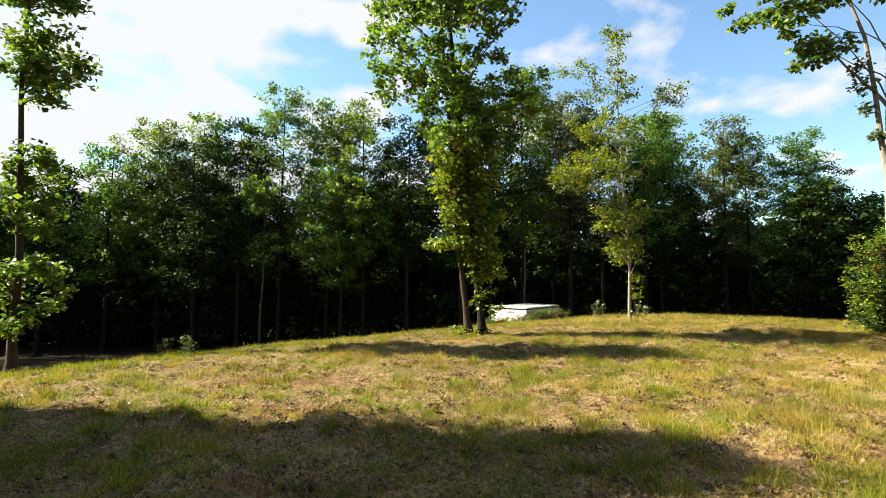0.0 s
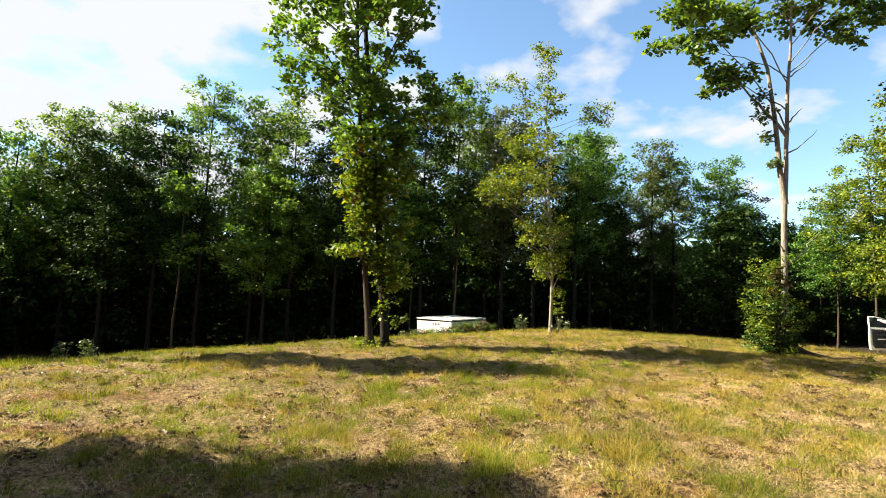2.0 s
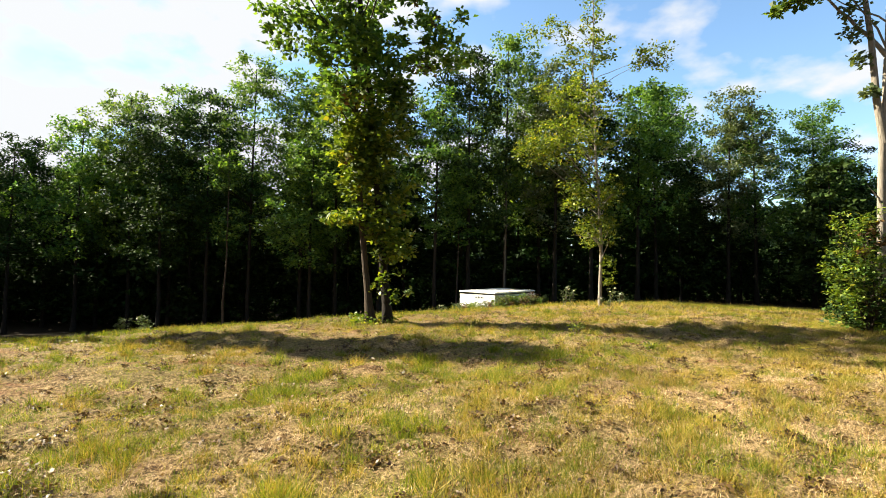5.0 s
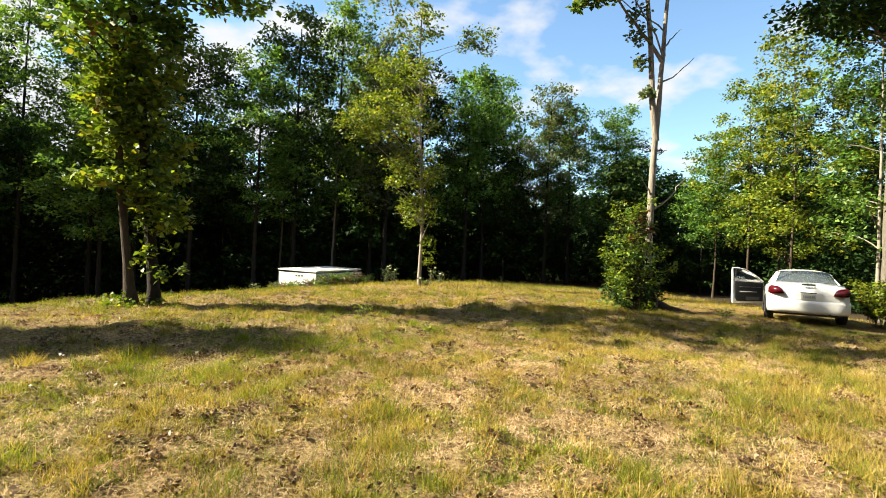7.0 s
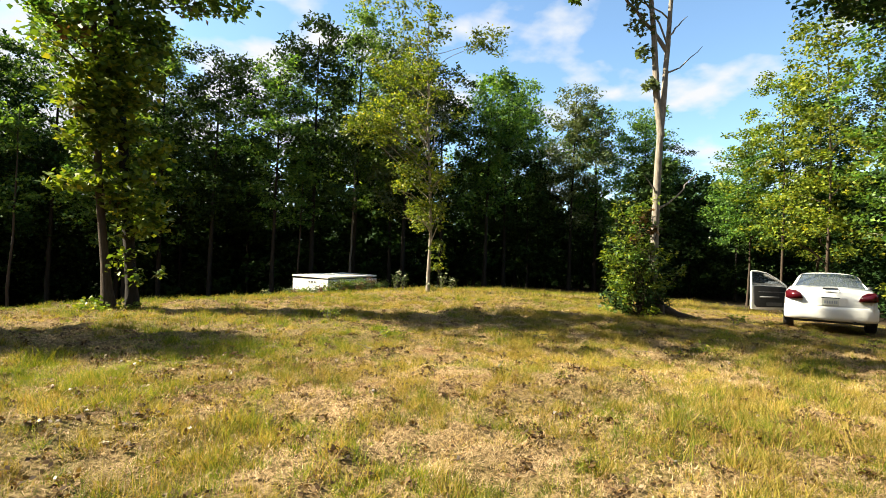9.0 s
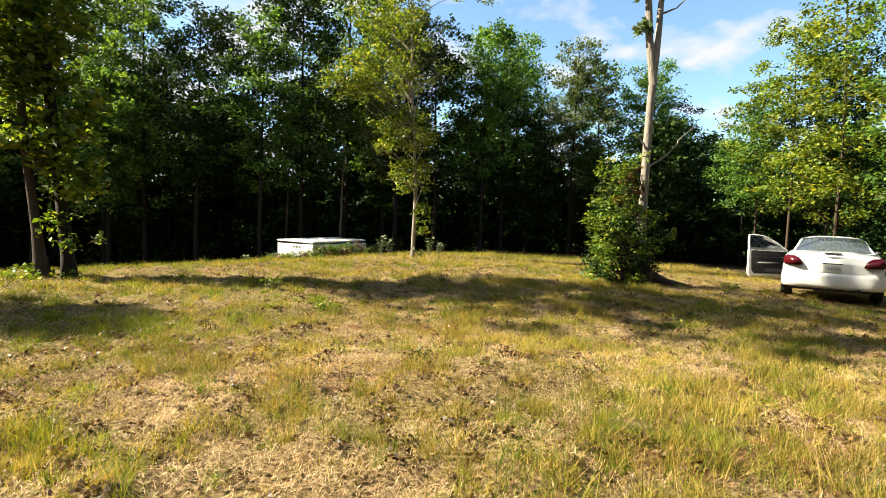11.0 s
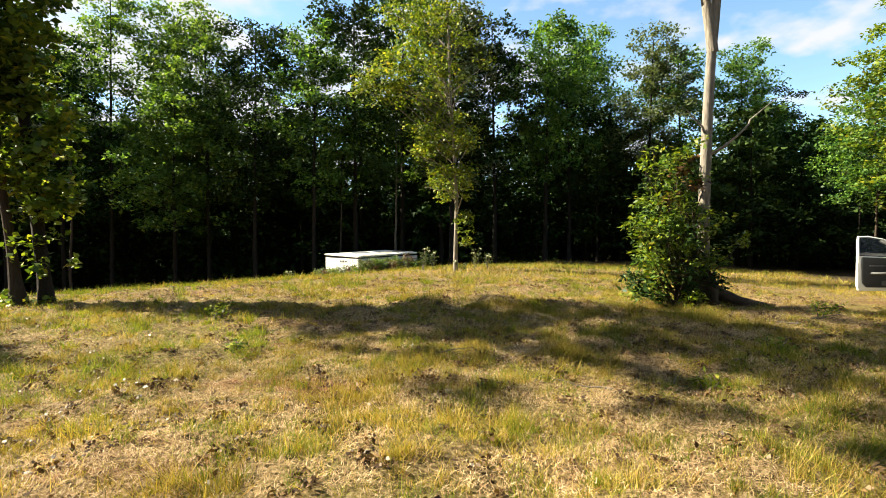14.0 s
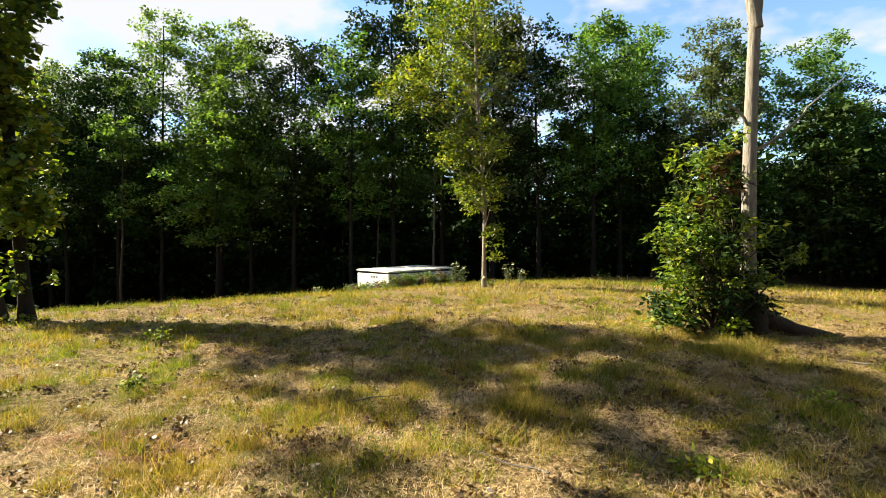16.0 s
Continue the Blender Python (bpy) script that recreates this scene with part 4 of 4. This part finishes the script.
    for x in (-0.785, 0.785):
        for y in (0.0, 2.75):
            s = 1 if x > 0 else -1
            part("wheel_arch", prism_bm([(y + 0.38 * math.cos(a), 0.31 + 0.38 * math.sin(a)) for a in np.linspace(-0.25, math.pi + 0.25, 18)], 0.02 * s, "x", 0.885 * s), BLACK_TRIM, car)
            wheel = new("wheel")
            wheel.parent = car
            wheel.location = (x + 0.02 * s, y, 0.315)
            part("tyre", lathe([(-0.10, 0.20), (-0.105, 0.28), (-0.085, 0.312), (-0.03, 0.318), (0.03, 0.318), (0.085, 0.312), (0.105, 0.28), (0.10, 0.20)], 28), RUBBER, wheel, smooth=True)
            bm = lathe([(-0.09 * s, 0.20), (-0.02 * s, 0.19), (0.07 * s, 0.195), (0.10 * s, 0.205)])
            for a in np.linspace(0, 2 * math.pi, 5, endpoint=False):
                b2 = bmesh.ops.create_cube(bm, size=1.0, matrix=Matrix.Rotation(a, 4, "X") @ Matrix.Translation((0.07 * s, 0, 0.1)) @ Matrix.Diagonal((0.03, 0.07, 0.2, 1)))
            part("rim", bm, ALLOY, wheel)
    # door mirror on the far side
    part("door_mirror", box_bm((0.15, 0.09, 0.11), (0.95, 2.2, 0.98), 0.03), BLACK_TRIM, car, smooth=True)

    # the open door, hung at its front edge
    door = new("door")
    door.parent = car
    door.matrix_local = pose(-0.885, 2.19, 0, 0, 0, -48)
    outline = [(0.0, 0.26), (-1.11, 0.26), (-1.145, 0.34), (-1.15, 0.80), (-1.15, 0.965), (-0.02, 0.93)]
    part("door_panel", prism_bm(outline, 0.055, "x", -0.055, 0.012), CAR_PAINT, door)
    trim = [(-0.06, 0.33), (-0.98, 0.33), (-1.06, 0.42), (-1.085, 0.80), (-1.085, 0.945), (-0.06, 0.91)]
    part("door_trim", prism_bm(trim, 0.03, "x", 0.002, 0.01), BLACK_TRIM, door, "black inner door trim")
    part("armrest", box_bm((0.07, 0.62, 0.05), (0.06, -0.62, 0.62), 0.02), GREY_TRIM, door, "grey armrest", smooth=True)
    part("map_pocket", box_bm((0.03, 0.5, 0.10), (0.042, -0.45, 0.42), 0.012), GREY_TRIM, door)
    part("grab_line", box_bm((0.012, 0.8, 0.012), (0.037, -0.55, 0.77), 0.004), ALLOY, door, "bright trim strip")
    rail = np.array([(-0.025, -1.125, 0.93), (-0.05, -1.125, 1.24), (-0.075, -1.10, 1.345), (-0.085, -0.92, 1.35), (-0.085, -0.62, 1.30), (-0.06, -0.30, 1.14), (-0.03, -0.02, 0.94)])
    child("window_frame", mesh_np("window_frame", *tube(rail, np.full(7, 0.026), 8), CAR_PAINT, True), door)
    bm = bmesh.new()
    bm.faces.new([bm.verts.new((-0.05, y, z)) for _, y, z in rail])
    pane_ob = part("window_pane", bm, GLASS, door, "dark tinted glass")
    pane_ob.visible_shadow = False
    part("outer_handle", box_bm((0.03, 0.2, 0.04), (-0.075, -1.0, 0.82), 0.01), CAR_PAINT, door)
    part("wing_mirror", box_bm((0.18, 0.1, 0.13), (-0.15, -0.12, 1.0), 0.035), CAR_PAINT, door, smooth=True)
    return car


build_car()


# ================= the folded camper trailer in the weeds =================
def build_trailer():
    x0, y0 = 4.78, 29.92
    z0 = float(land(5.0, 31.6)) + 0.19
    tr = thing("camper_trailer", Matrix.Translation((x0, y0, z0)) @ pose(0, 0, 0, 0, 0, 51), "old folded white camper trailer sunk in tall weeds", "trailer")
    W, Ln, H = 2.4, 4.1, 0.72     # across, along, deep; the near corner is the origin

    def wall(name, outline, axis, at, depth, lab=""):
        return part(name, prism_bm(outline, depth, axis, at, 0.012), OLD_WHITE, tr, lab)

    ax = 2.1
    arch = [(ax + 0.42 * math.cos(a), 0.44 * math.sin(a)) for a in np.linspace(math.pi, 0, 12)]
    wall("side_panel", [(0, 0.0), (0, H), (Ln, H), (Ln, 0.0)] + [(x, max(z, 0.0)) for x, z in arch[::-1]], "y", 0.0, 0.05)
    wall("side_panel", [(0, 0), (0, H), (Ln, H), (Ln, 0)], "y", W - 0.05, 0.05)
    wall("tail_panel", [(0.052, 0.0), (0.052, H - 0.02), (W - 0.052, H - 0.02), (W - 0.052, 0.0)], "x", -0.004, 0.05)
    wall("head_panel", [(0.052, 0.0), (0.052, H), (W - 0.052, H), (W - 0.052, 0.0)], "x", Ln - 0.05, 0.05)
    part("chassis", box_bm((Ln - 0.1, W - 0.3, 0.08), (Ln / 2, W / 2, 0.05)), RUST, tr)
    # lid with a rolled edge, sprung a little open along the side
    lid = part("lid", box_bm((Ln + 0.05, W + 0.05, 0.075), (Ln / 2, W / 2, H + 0.065), 0.02), OLD_WHITE, tr, "chalky white lid, sprung ajar")
    lid.matrix_local = pose(0, 0, 0.01, 1.1, -0.7, 0.8)
    # black slab stands in for the dark gap between body and lid
    part("lid_gap", box_bm((Ln - 0.02, W - 0.02, 0.03), (Ln / 2, W / 2, H + 0.005)), BLACK_TRIM, tr, "dark gap under the lid")
    # darker patches stand for the dark streaks and gaps on the lid
    for k, (x, y, ln, wd, a) in enumerate(((1.3, 0.16, 1.9, 0.12, 4), (3.2, 0.9, 1.6, 0.5, -5))):
        part("roof_patch", box_bm((ln, wd, 0.012), (x, y, H + 0.110 + 0.004 * k), 0.004), (RUST, OLD_WOOD)[k], lid, "darker patch on the lid")
    arch_lip = np.array([(ax + 0.44 * math.cos(a), -0.014, 0.46 * math.sin(a)) for a in np.linspace(0.05, math.pi - 0.05, 14)])
    child("arch_lip", mesh_np("arch_lip", *tube(arch_lip, np.full(14, 0.024), 6), BLACK_TRIM, True), tr)
    part("side_moulding", box_bm((Ln - 0.1, 0.014, 0.03), (Ln / 2, -0.008, 0.56), 0.004), RUST, tr)
    part("panel_joint", box_bm((0.02, 0.012, H - 0.1), (3.2, -0.006, H / 2), 0.003), BLACK_TRIM, tr)
    part("hatch_outline", box_bm((0.5, 0.016, 0.22), (1.0, -0.008, 0.36), 0.004), OLD_WHITE, tr)
    for y in (0.86, 1.05, 1.24):
        bm = bmesh.new()
        bmesh.ops.create_cone(bm, cap_ends=True, segments=14, radius1=0.045, radius2=0.045, depth=0.03)
        bmesh.ops.rotate(bm, matrix=Matrix.Rotation(radians(90), 3, "Y"), verts=bm.verts)
        bmesh.ops.translate(bm, vec=(-0.012, y, 0.56), verts=bm.verts)
        part("marker_light", bm, BLACK_TRIM, tr, "dark round marker light")
    bm = bmesh.new()
    rings = [[bm.verts.new((ax + r * math.cos(a), 0.16 + y, 0.08 + r * math.sin(a))) for a in np.linspace(0, 2 * math.pi, 22, endpoint=False)] for y, r in ((-0.09, 0.12), (-0.10, 0.2), (-0.09, 0.28), (0, 0.31), (0.09, 0.28), (0.10, 0.2))]
    for a, b in zip(rings, rings[1:]):
        for i in range(22):
            bm.faces.new((a[i], a[(i + 1) % 22], b[(i + 1) % 22], b[i]))
    bmesh.ops.recalc_face_normals(bm, faces=bm.faces)
    part("tyre", bm, RUBBER, tr, smooth=True)
    return tr


build_trailer()


# ================= weeds, shoots and litter =================
def weed(name, x, y, h, label, leaf, seed, stems=7, spread=0.3, flowers=0, leaf_size=(0.07, 0.13), per=26):
    rng = np.random.default_rng(seed)
    ob = thing(name, at_ground(x, y, 0.02), label, "weed")
    C = []
    for _ in range(stems):
        tip = np.array([rng.normal() * spread, rng.normal() * spread, h * rng.uniform(0.65, 1.0)])
        q = curve_pts((tip[0] * 0.2, tip[1] * 0.2, 0), tip, 6, rng, 0.12, 0.0)
        child("stem", mesh_np("stem", *tube(q, np.linspace(0.010, 0.003, 6), 4), BARK_GREY), ob)
        C.extend(q[2:])
    C = np.asarray(C)
    P = clumps(C, np.full(len(C), 0.09 + 0.06 * h), per, rng)
    child("leaves", mesh_np("leaves", *leaf_quads(P, rng.uniform(*leaf_size, len(P)), rng, wide=0.25), leaf), ob)
    if flowers:
        F = clumps(C[3::4][:flowers], np.full(len(C[3::4][:flowers]), 0.06), 18, rng, 0.5)
        child("flower_heads", mesh_np("flower_heads", *leaf_quads(F, rng.uniform(0.03, 0.05, len(F)), rng), FLOWER_WHITE), ob, "white flower heads")["kind"] = "stuff"
    return ob


rng_v = np.random.default_rng(55)
for k in range(24):
    f = k / 23
    # along the tail, round the near corner, then along the side
    if f < 0.3:
        x, y = 2.7 + 2.0 * f / 0.3, 31.1 - 1.6 * f / 0.3
    else:
        x, y = 4.9 + 2.9 * (f - 0.3) / 0.7, 29.5 + 3.2 * (f - 0.3) / 0.7
    weed("tall_weed", x + rng_v.uniform(-0.25, 0.15), y - rng_v.uniform(0.1, 0.5), rng_v.uniform(0.4, 0.62) if f < 0.3 else rng_v.uniform(0.4, 0.85), "straggling weeds with thin dry stalks round the trailer", (LEAF_OLIVE, LEAF_PALE, LEAF_DRY, LEAF_MID)[k % 4], 700 + k,
         stems=10, spread=0.22, leaf_size=(0.05, 0.11), per=11)
for k, (x, y, h) in enumerate(((7.9, 27.2, 1.0), (8.3, 27.5, 0.9), (10.0, 26.9, 0.95), (10.5, 27.3, 0.8), (2.0, 28.4, 0.45), (9.5, 25.6, 0.4))):
    weed("flowering_weed", x, y, h, "thin weed with white flower heads at the wood's edge", LEAF_PALE, 740 + k, stems=4, spread=0.16, flowers=2, per=5)
for k, (x, y) in enumerate(((-15.95, 33.0), (-17.6, 33.0))):
    weed("pale_weed", x, y, 1.95 - 0.3 * k, "pale leafy weed standing against the dark woods", LEAF_PALE, 760 + k, stems=7, spread=0.2, leaf_size=(0.10, 0.17), per=16)
for k, (x, y, h) in enumerate(((5.5, 13.3, 0.28), (11.0, 10.3, 0.16), (12.4, 11.6, 0.16), (6.4, 11.6, 0.14), (14.8, 14.2, 0.28), (15.2, 14.6, 0.24))):
    weed("broadleaf_sprout", x, y, h, "small bright green broadleaf sprout in the grass", GRASS_GREEN, 780 + k, stems=4, spread=0.08, leaf_size=(0.045, 0.075), per=5)
weed("roadside_bush", 19.2, 13.55, 1.3, "bright green leafy bush beside the parked car", LEAF_OLIVE, 799, stems=26, spread=0.38, leaf_size=(0.08, 0.15), per=22)


def stick(x, y, ln, turn, r, seed):
    rng = np.random.default_rng(seed)
    q = curve_pts((-ln / 2, 0, 0.03), (ln / 2, 0, 0.05), 7, rng, 0.12)
    ob = new("stick", mesh_np("stick", *tube(q, np.linspace(r, r * 0.4, 7), 6), BARK_GREY, True))
    ob.matrix_world = at_ground(x, y, 0, turn)
    tagged(ob, "dead grey stick lying in the grass", "stick", "sticks in the grass")


for k, row in enumerate(((13.6, 13.6, 0.8, 140, 0.012), (10.9, 10.6, 0.5, 60, 0.008), (14.9, 14.2, 0.9, 25, 0.014), (9.9, 10.3, 0.6, 150, 0.008), (6.1, 10.4, 0.5, 120, 0.008), (8.9, 11.2, 0.4, 20, 0.007))):
    stick(*row, 900 + k)


def chip(x, y, ln, wd, turn, seed):
    """A torn, curled flake of pale bark."""
    rng = np.random.default_rng(seed)
    bm = bmesh.new()
    a = np.linspace(0, 2 * math.pi, 11, endpoint=False)
    rim = [(ln * math.cos(t) * rng.uniform(0.7, 1.1), wd * math.sin(t) * rng.uniform(0.7, 1.1)) for t in a]
    up = [bm.verts.new((u, v, 0.03 + 1.2 * v * v / wd * 0.3)) for u, v in rim]
    dn = [bm.verts.new((u, v, 0.015 + 1.2 * v * v / wd * 0.3)) for u, v in rim]
    bm.faces.new(up)
    bm.faces.new(dn[::-1])
    for i in range(11):
        bm.faces.new((dn[i], dn[(i + 1) % 11], up[(i + 1) % 11], up[i]))
    ob = part("bark_flake", bm, FLAKE_PALE)
    ob.matrix_world = at_ground(x, y, 0, turn)
    tagged(ob, "pale flake of bark lying on the mown ground", "bark flake", "bark flakes")


for k, row in enumerate(((4.3, 7.1, 0.04, 0.022, 30), (10.7, 13.4, 0.10, 0.03, 8), (8.8, 10.1, 0.04, 0.022, 70))):
    chip(*row, 950 + k)


# ================= grass =================
def green_share(x, y):
    """How green the sward is from place to place: greener on the brow, strawy where it was mown last."""
    a = np.sin(0.55 * x + 1.3 * np.sin(0.41 * y)) + np.sin(0.83 * y - 0.6 * x + 0.9) + 0.8 * np.sin(1.9 * x + 1.1 * y + 2)
    return 1 / (1 + np.exp(-(0.9 * a - 0.1 + np.clip((3.5 - x) * 0.30, -0.8, 1.6))))


def lumps(x, y):
    """Clumps (up to about 2) and thin places (down to about -2), a hand to a stride across."""
    v = 0.22 * patchwork(x + 0.3 * y, y, 1.2, 31) + 0.38 * patchwork(x, y - 0.4 * x, 0.36, 32) + 0.40 * patchwork(x, y, 0.16, 33)
    return (v - 0.5) / 0.125


def windrow(x, y):
    """Rows of cut straw left by the mower, running away to the far right."""
    v = x * -0.62 + y * 0.78
    return np.sin(3.4 * v + 0.8 * np.sin(0.5 * x)) + 0.5 * np.sin(7.1 * v + 1.0)


def blades(x, y, h, w, rng, lean=0.5):
    n = len(x)
    z = land(x, y) - 0.01
    a = rng.uniform(0, 2 * np.pi, n)
    b = rng.uniform(0, 2 * np.pi, n)
    k = lean * rng.random(n) * h
    P = np.stack([x, y, z], 1)
    side = np.stack([np.cos(a), np.sin(a), 0 * a], 1) * (w / 2)[:, None]
    tip = P + np.stack([np.cos(b) * k, np.sin(b) * k, h], 1)
    V = np.stack([P - side, P + side, tip], 1).reshape(-1, 3)
    return V, np.arange(3 * n).reshape(n, 3)


def build_grass():
    rng = np.random.default_rng(2)

    def spots(n, lo, hi):
        return rng.uniform(lo[0], hi[0], n), rng.uniform(lo[1], hi[1], n)

    def near_walk(n):
        x = rng.uniform(-3.5, 13.5, n)
        return x, 0.72 * x - 0.6 + 8.5 * rng.random(n) ** 1.1

    sets = []
    # short mown sward: thick near the walk, coarser further off
    for n, lo, hi, h, w in ((330000, (-6, 1.5), (15, 15), (0.015, 0.055), (0.003, 0.007)), (100000, (-14, 13), (22, 24), (0.03, 0.09), (0.009, 0.018)), (70000, (-16, 22), (26, 36), (0.05, 0.14), (0.014, 0.030)), (34000, (14, 2), (26, 26), (0.02, 0.07), (0.008, 0.018)), (25000, (-14, 2), (-5, 14), (0.04, 0.11), (0.008, 0.016))):
        x, y = spots(n, lo, hi)
        sets.append((x, y, rng.uniform(*h, n), rng.uniform(*w, n)))
    X, Y, H, W = (np.concatenate(v) for v in zip(*sets))
    # the sward stands in clumps with thin places between
    lump = lumps(X, Y)
    keep = (rng.random(len(X)) < 0.50 + 0.40 * lump) & (woods(X, Y) < 0.6)
    X, Y, H, W, lump = X[keep], Y[keep], H[keep], W[keep], lump[keep]
    H = H * np.clip(0.9 + 0.6 * lump, 0.3, 2.2) * np.where(np.hypot(X - 17.2, Y - 14.0) < 4.0, 0.5, 1.0)
    g = rng.random(len(X)) < green_share(X, Y) * 0.85 + 0.6 * (patchwork(X, Y, 0.7, 34) - 0.5)
    for name, sel, mat, lab in (("dry_grass", ~g, GRASS_MIX, "short dry yellow grass over the field"), ("green_grass", g, GRASS_GREEN, "short green grass in patches over the field")):
        ob = new(name, mesh_np(name, *blades(X[sel], Y[sel], H[sel], W[sel], rng, 1.4), mat))
        tagged(ob, lab, "grass", kind="stuff")
    # tufts the mower passed over
    cx, cy = (np.concatenate(v) for v in zip(spots(5600, (-8, 2.5), (17, 22)), near_walk(8200)))
    n = len(cx)
    keep = rng.random(n) < 0.42 + 0.22 * lumps(cx, cy)
    cx, cy = cx[keep], cy[keep]
    n = len(cx)
    per = 70
    k = rng.uniform(0.45, 1.35, n) * np.clip(0.85 + 0.3 * lumps(cx, cy), 0.5, 1.5)
    x = np.repeat(cx, per) + rng.standard_normal(n * per) * 0.048 * np.repeat(k, per)
    y = np.repeat(cy, per) + rng.standard_normal(n * per) * 0.048 * np.repeat(k, per)
    h = rng.uniform(0.03, 0.14, n * per) * np.repeat(k, per)
    wide = np.repeat(np.where(cy - 0.72 * cx > 7.5, 0.0085, 0.0048), per)
    g = np.repeat(rng.random(n) < 0.30 + 0.5 * green_share(cx, cy) + 0.7 * (patchwork(cx, cy, 0.7, 34) - 0.5), per)
    for name, sel, mat, lab in (("grass_tufts", ~g, GRASS_MIX, "dry straw-coloured grass tufts in the field"), ("grass_tufts", g, GRASS_GREEN, "yellow-green grass tufts in the field")):
        ob = new(name, mesh_np(name, *blades(x[sel], y[sel], h[sel], wide[sel], rng, 1.3), mat))
        tagged(ob, lab, "grass", kind="stuff")
    # low matted clumps between the tufts, thickest along the walk
    cx, cy = (np.concatenate(v) for v in zip(spots(15000, (-6, 2.0), (16.5, 17)), near_walk(12000)))
    n = len(cx)
    keep = rng.random(n) < 0.50 + 0.28 * lumps(cx, cy)
    cx, cy = cx[keep], cy[keep]
    n, per = len(cx), 24
    k = rng.uniform(0.5, 1.4, n)
    x = np.repeat(cx, per) + rng.standard_normal(n * per) * 0.045 * np.repeat(k, per)
    y = np.repeat(cy, per) + rng.standard_normal(n * per) * 0.045 * np.repeat(k, per)
    h = rng.uniform(0.02, 0.075, n * per) * np.repeat(k, per)
    g = np.repeat(rng.random(n) < 0.12 + 0.75 * green_share(cx, cy) + 0.7 * (patchwork(cx, cy, 0.7, 34) - 0.5), per)
    for name, sel, mat, lab in (("matted_grass", ~g, GRASS_MIX, "low matted dry grass in the mown field"), ("matted_grass", g, GRASS_GREEN, "low matted green grass in the mown field")):
        ob = new(name, mesh_np(name, *blades(x[sel], y[sel], h[sel], np.full(sel.sum(), 0.0048), rng, 2.2), mat))
        tagged(ob, lab, "grass", kind="stuff")
    # longer fringe along the brow and the wood's edge
    n = 34000
    x = rng.uniform(-15, 24, n)
    y = np.where(x < 4, 9.4 + (x + 7) * 1.36 + rng.standard_normal(n) * 1.6 + 1.0, 29.5 + rng.standard_normal(n) * 1.4 + np.maximum(0, x - 14) * 0.3)
    ob = new("long_grass", mesh_np("long_grass", *blades(x, y, rng.uniform(0.03, 0.15, n), rng.uniform(0.007, 0.014, n), rng, 0.9), GRASS_GREEN))
    tagged(ob, "longer green grass along the field's brow", "grass", kind="stuff")
    # cut straw lying flat, thick in the windrows
    x, y = (np.concatenate(v) for v in zip(spots(700000, (-4, 2), (16, 19)), near_walk(640000)))
    n = len(x)
    keep = rng.random(n) < (1.05 - 0.75 * green_share(x, y)) * np.clip(0.40 + 0.22 * windrow(x, y) - 0.30 * lumps(x, y), 0.10, 1.0)
    x, y = x[keep], y[keep]
    n = len(x)
    a = rng.uniform(0, 2 * np.pi, n)
    ln = rng.uniform(0.015, 0.065, n)
    z = land(x, y) + rng.uniform(0.006, 0.040, n)
    d = np.stack([np.cos(a) * ln, np.sin(a) * ln, rng.standard_normal(n) * 0.022], 1)
    s = np.stack([-np.sin(a), np.cos(a), 0 * a], 1) * rng.uniform(0.0009, 0.0021, n)[:, None]
    P = np.stack([x, y, z], 1)
    V = np.stack([P - s, P + s, P + d], 1).reshape(-1, 3)
    ob = new("cut_straw", mesh_np("cut_straw", V, np.arange(3 * n).reshape(n, 3), STRAW))
    tagged(ob, "cut straw lying flat on the mown ground", "straw", kind="stuff")
    # dark flecks: scattered dry leaves standing for clods, holes and gaps in the turf
    cx, cy = (np.concatenate(v) for v in zip(spots(2600, (-7, 3), (17, 21)), near_walk(900)))
    n = len(cx)
    C = np.stack([cx, cy, land(cx, cy) + 0.034], 1)
    P = clumps(C, rng.uniform(0.03, 0.15, n), 24, rng, 0.2)
    ob = new("dead_thatch", mesh_np("dead_thatch", *leaf_quads(P, rng.uniform(0.02, 0.05, len(P)), rng, wide=0.3), LEAF_DRY))
    tagged(ob, "dark brown flecks for clods and dark gaps in the turf", "thatch", kind="stuff")


build_grass()
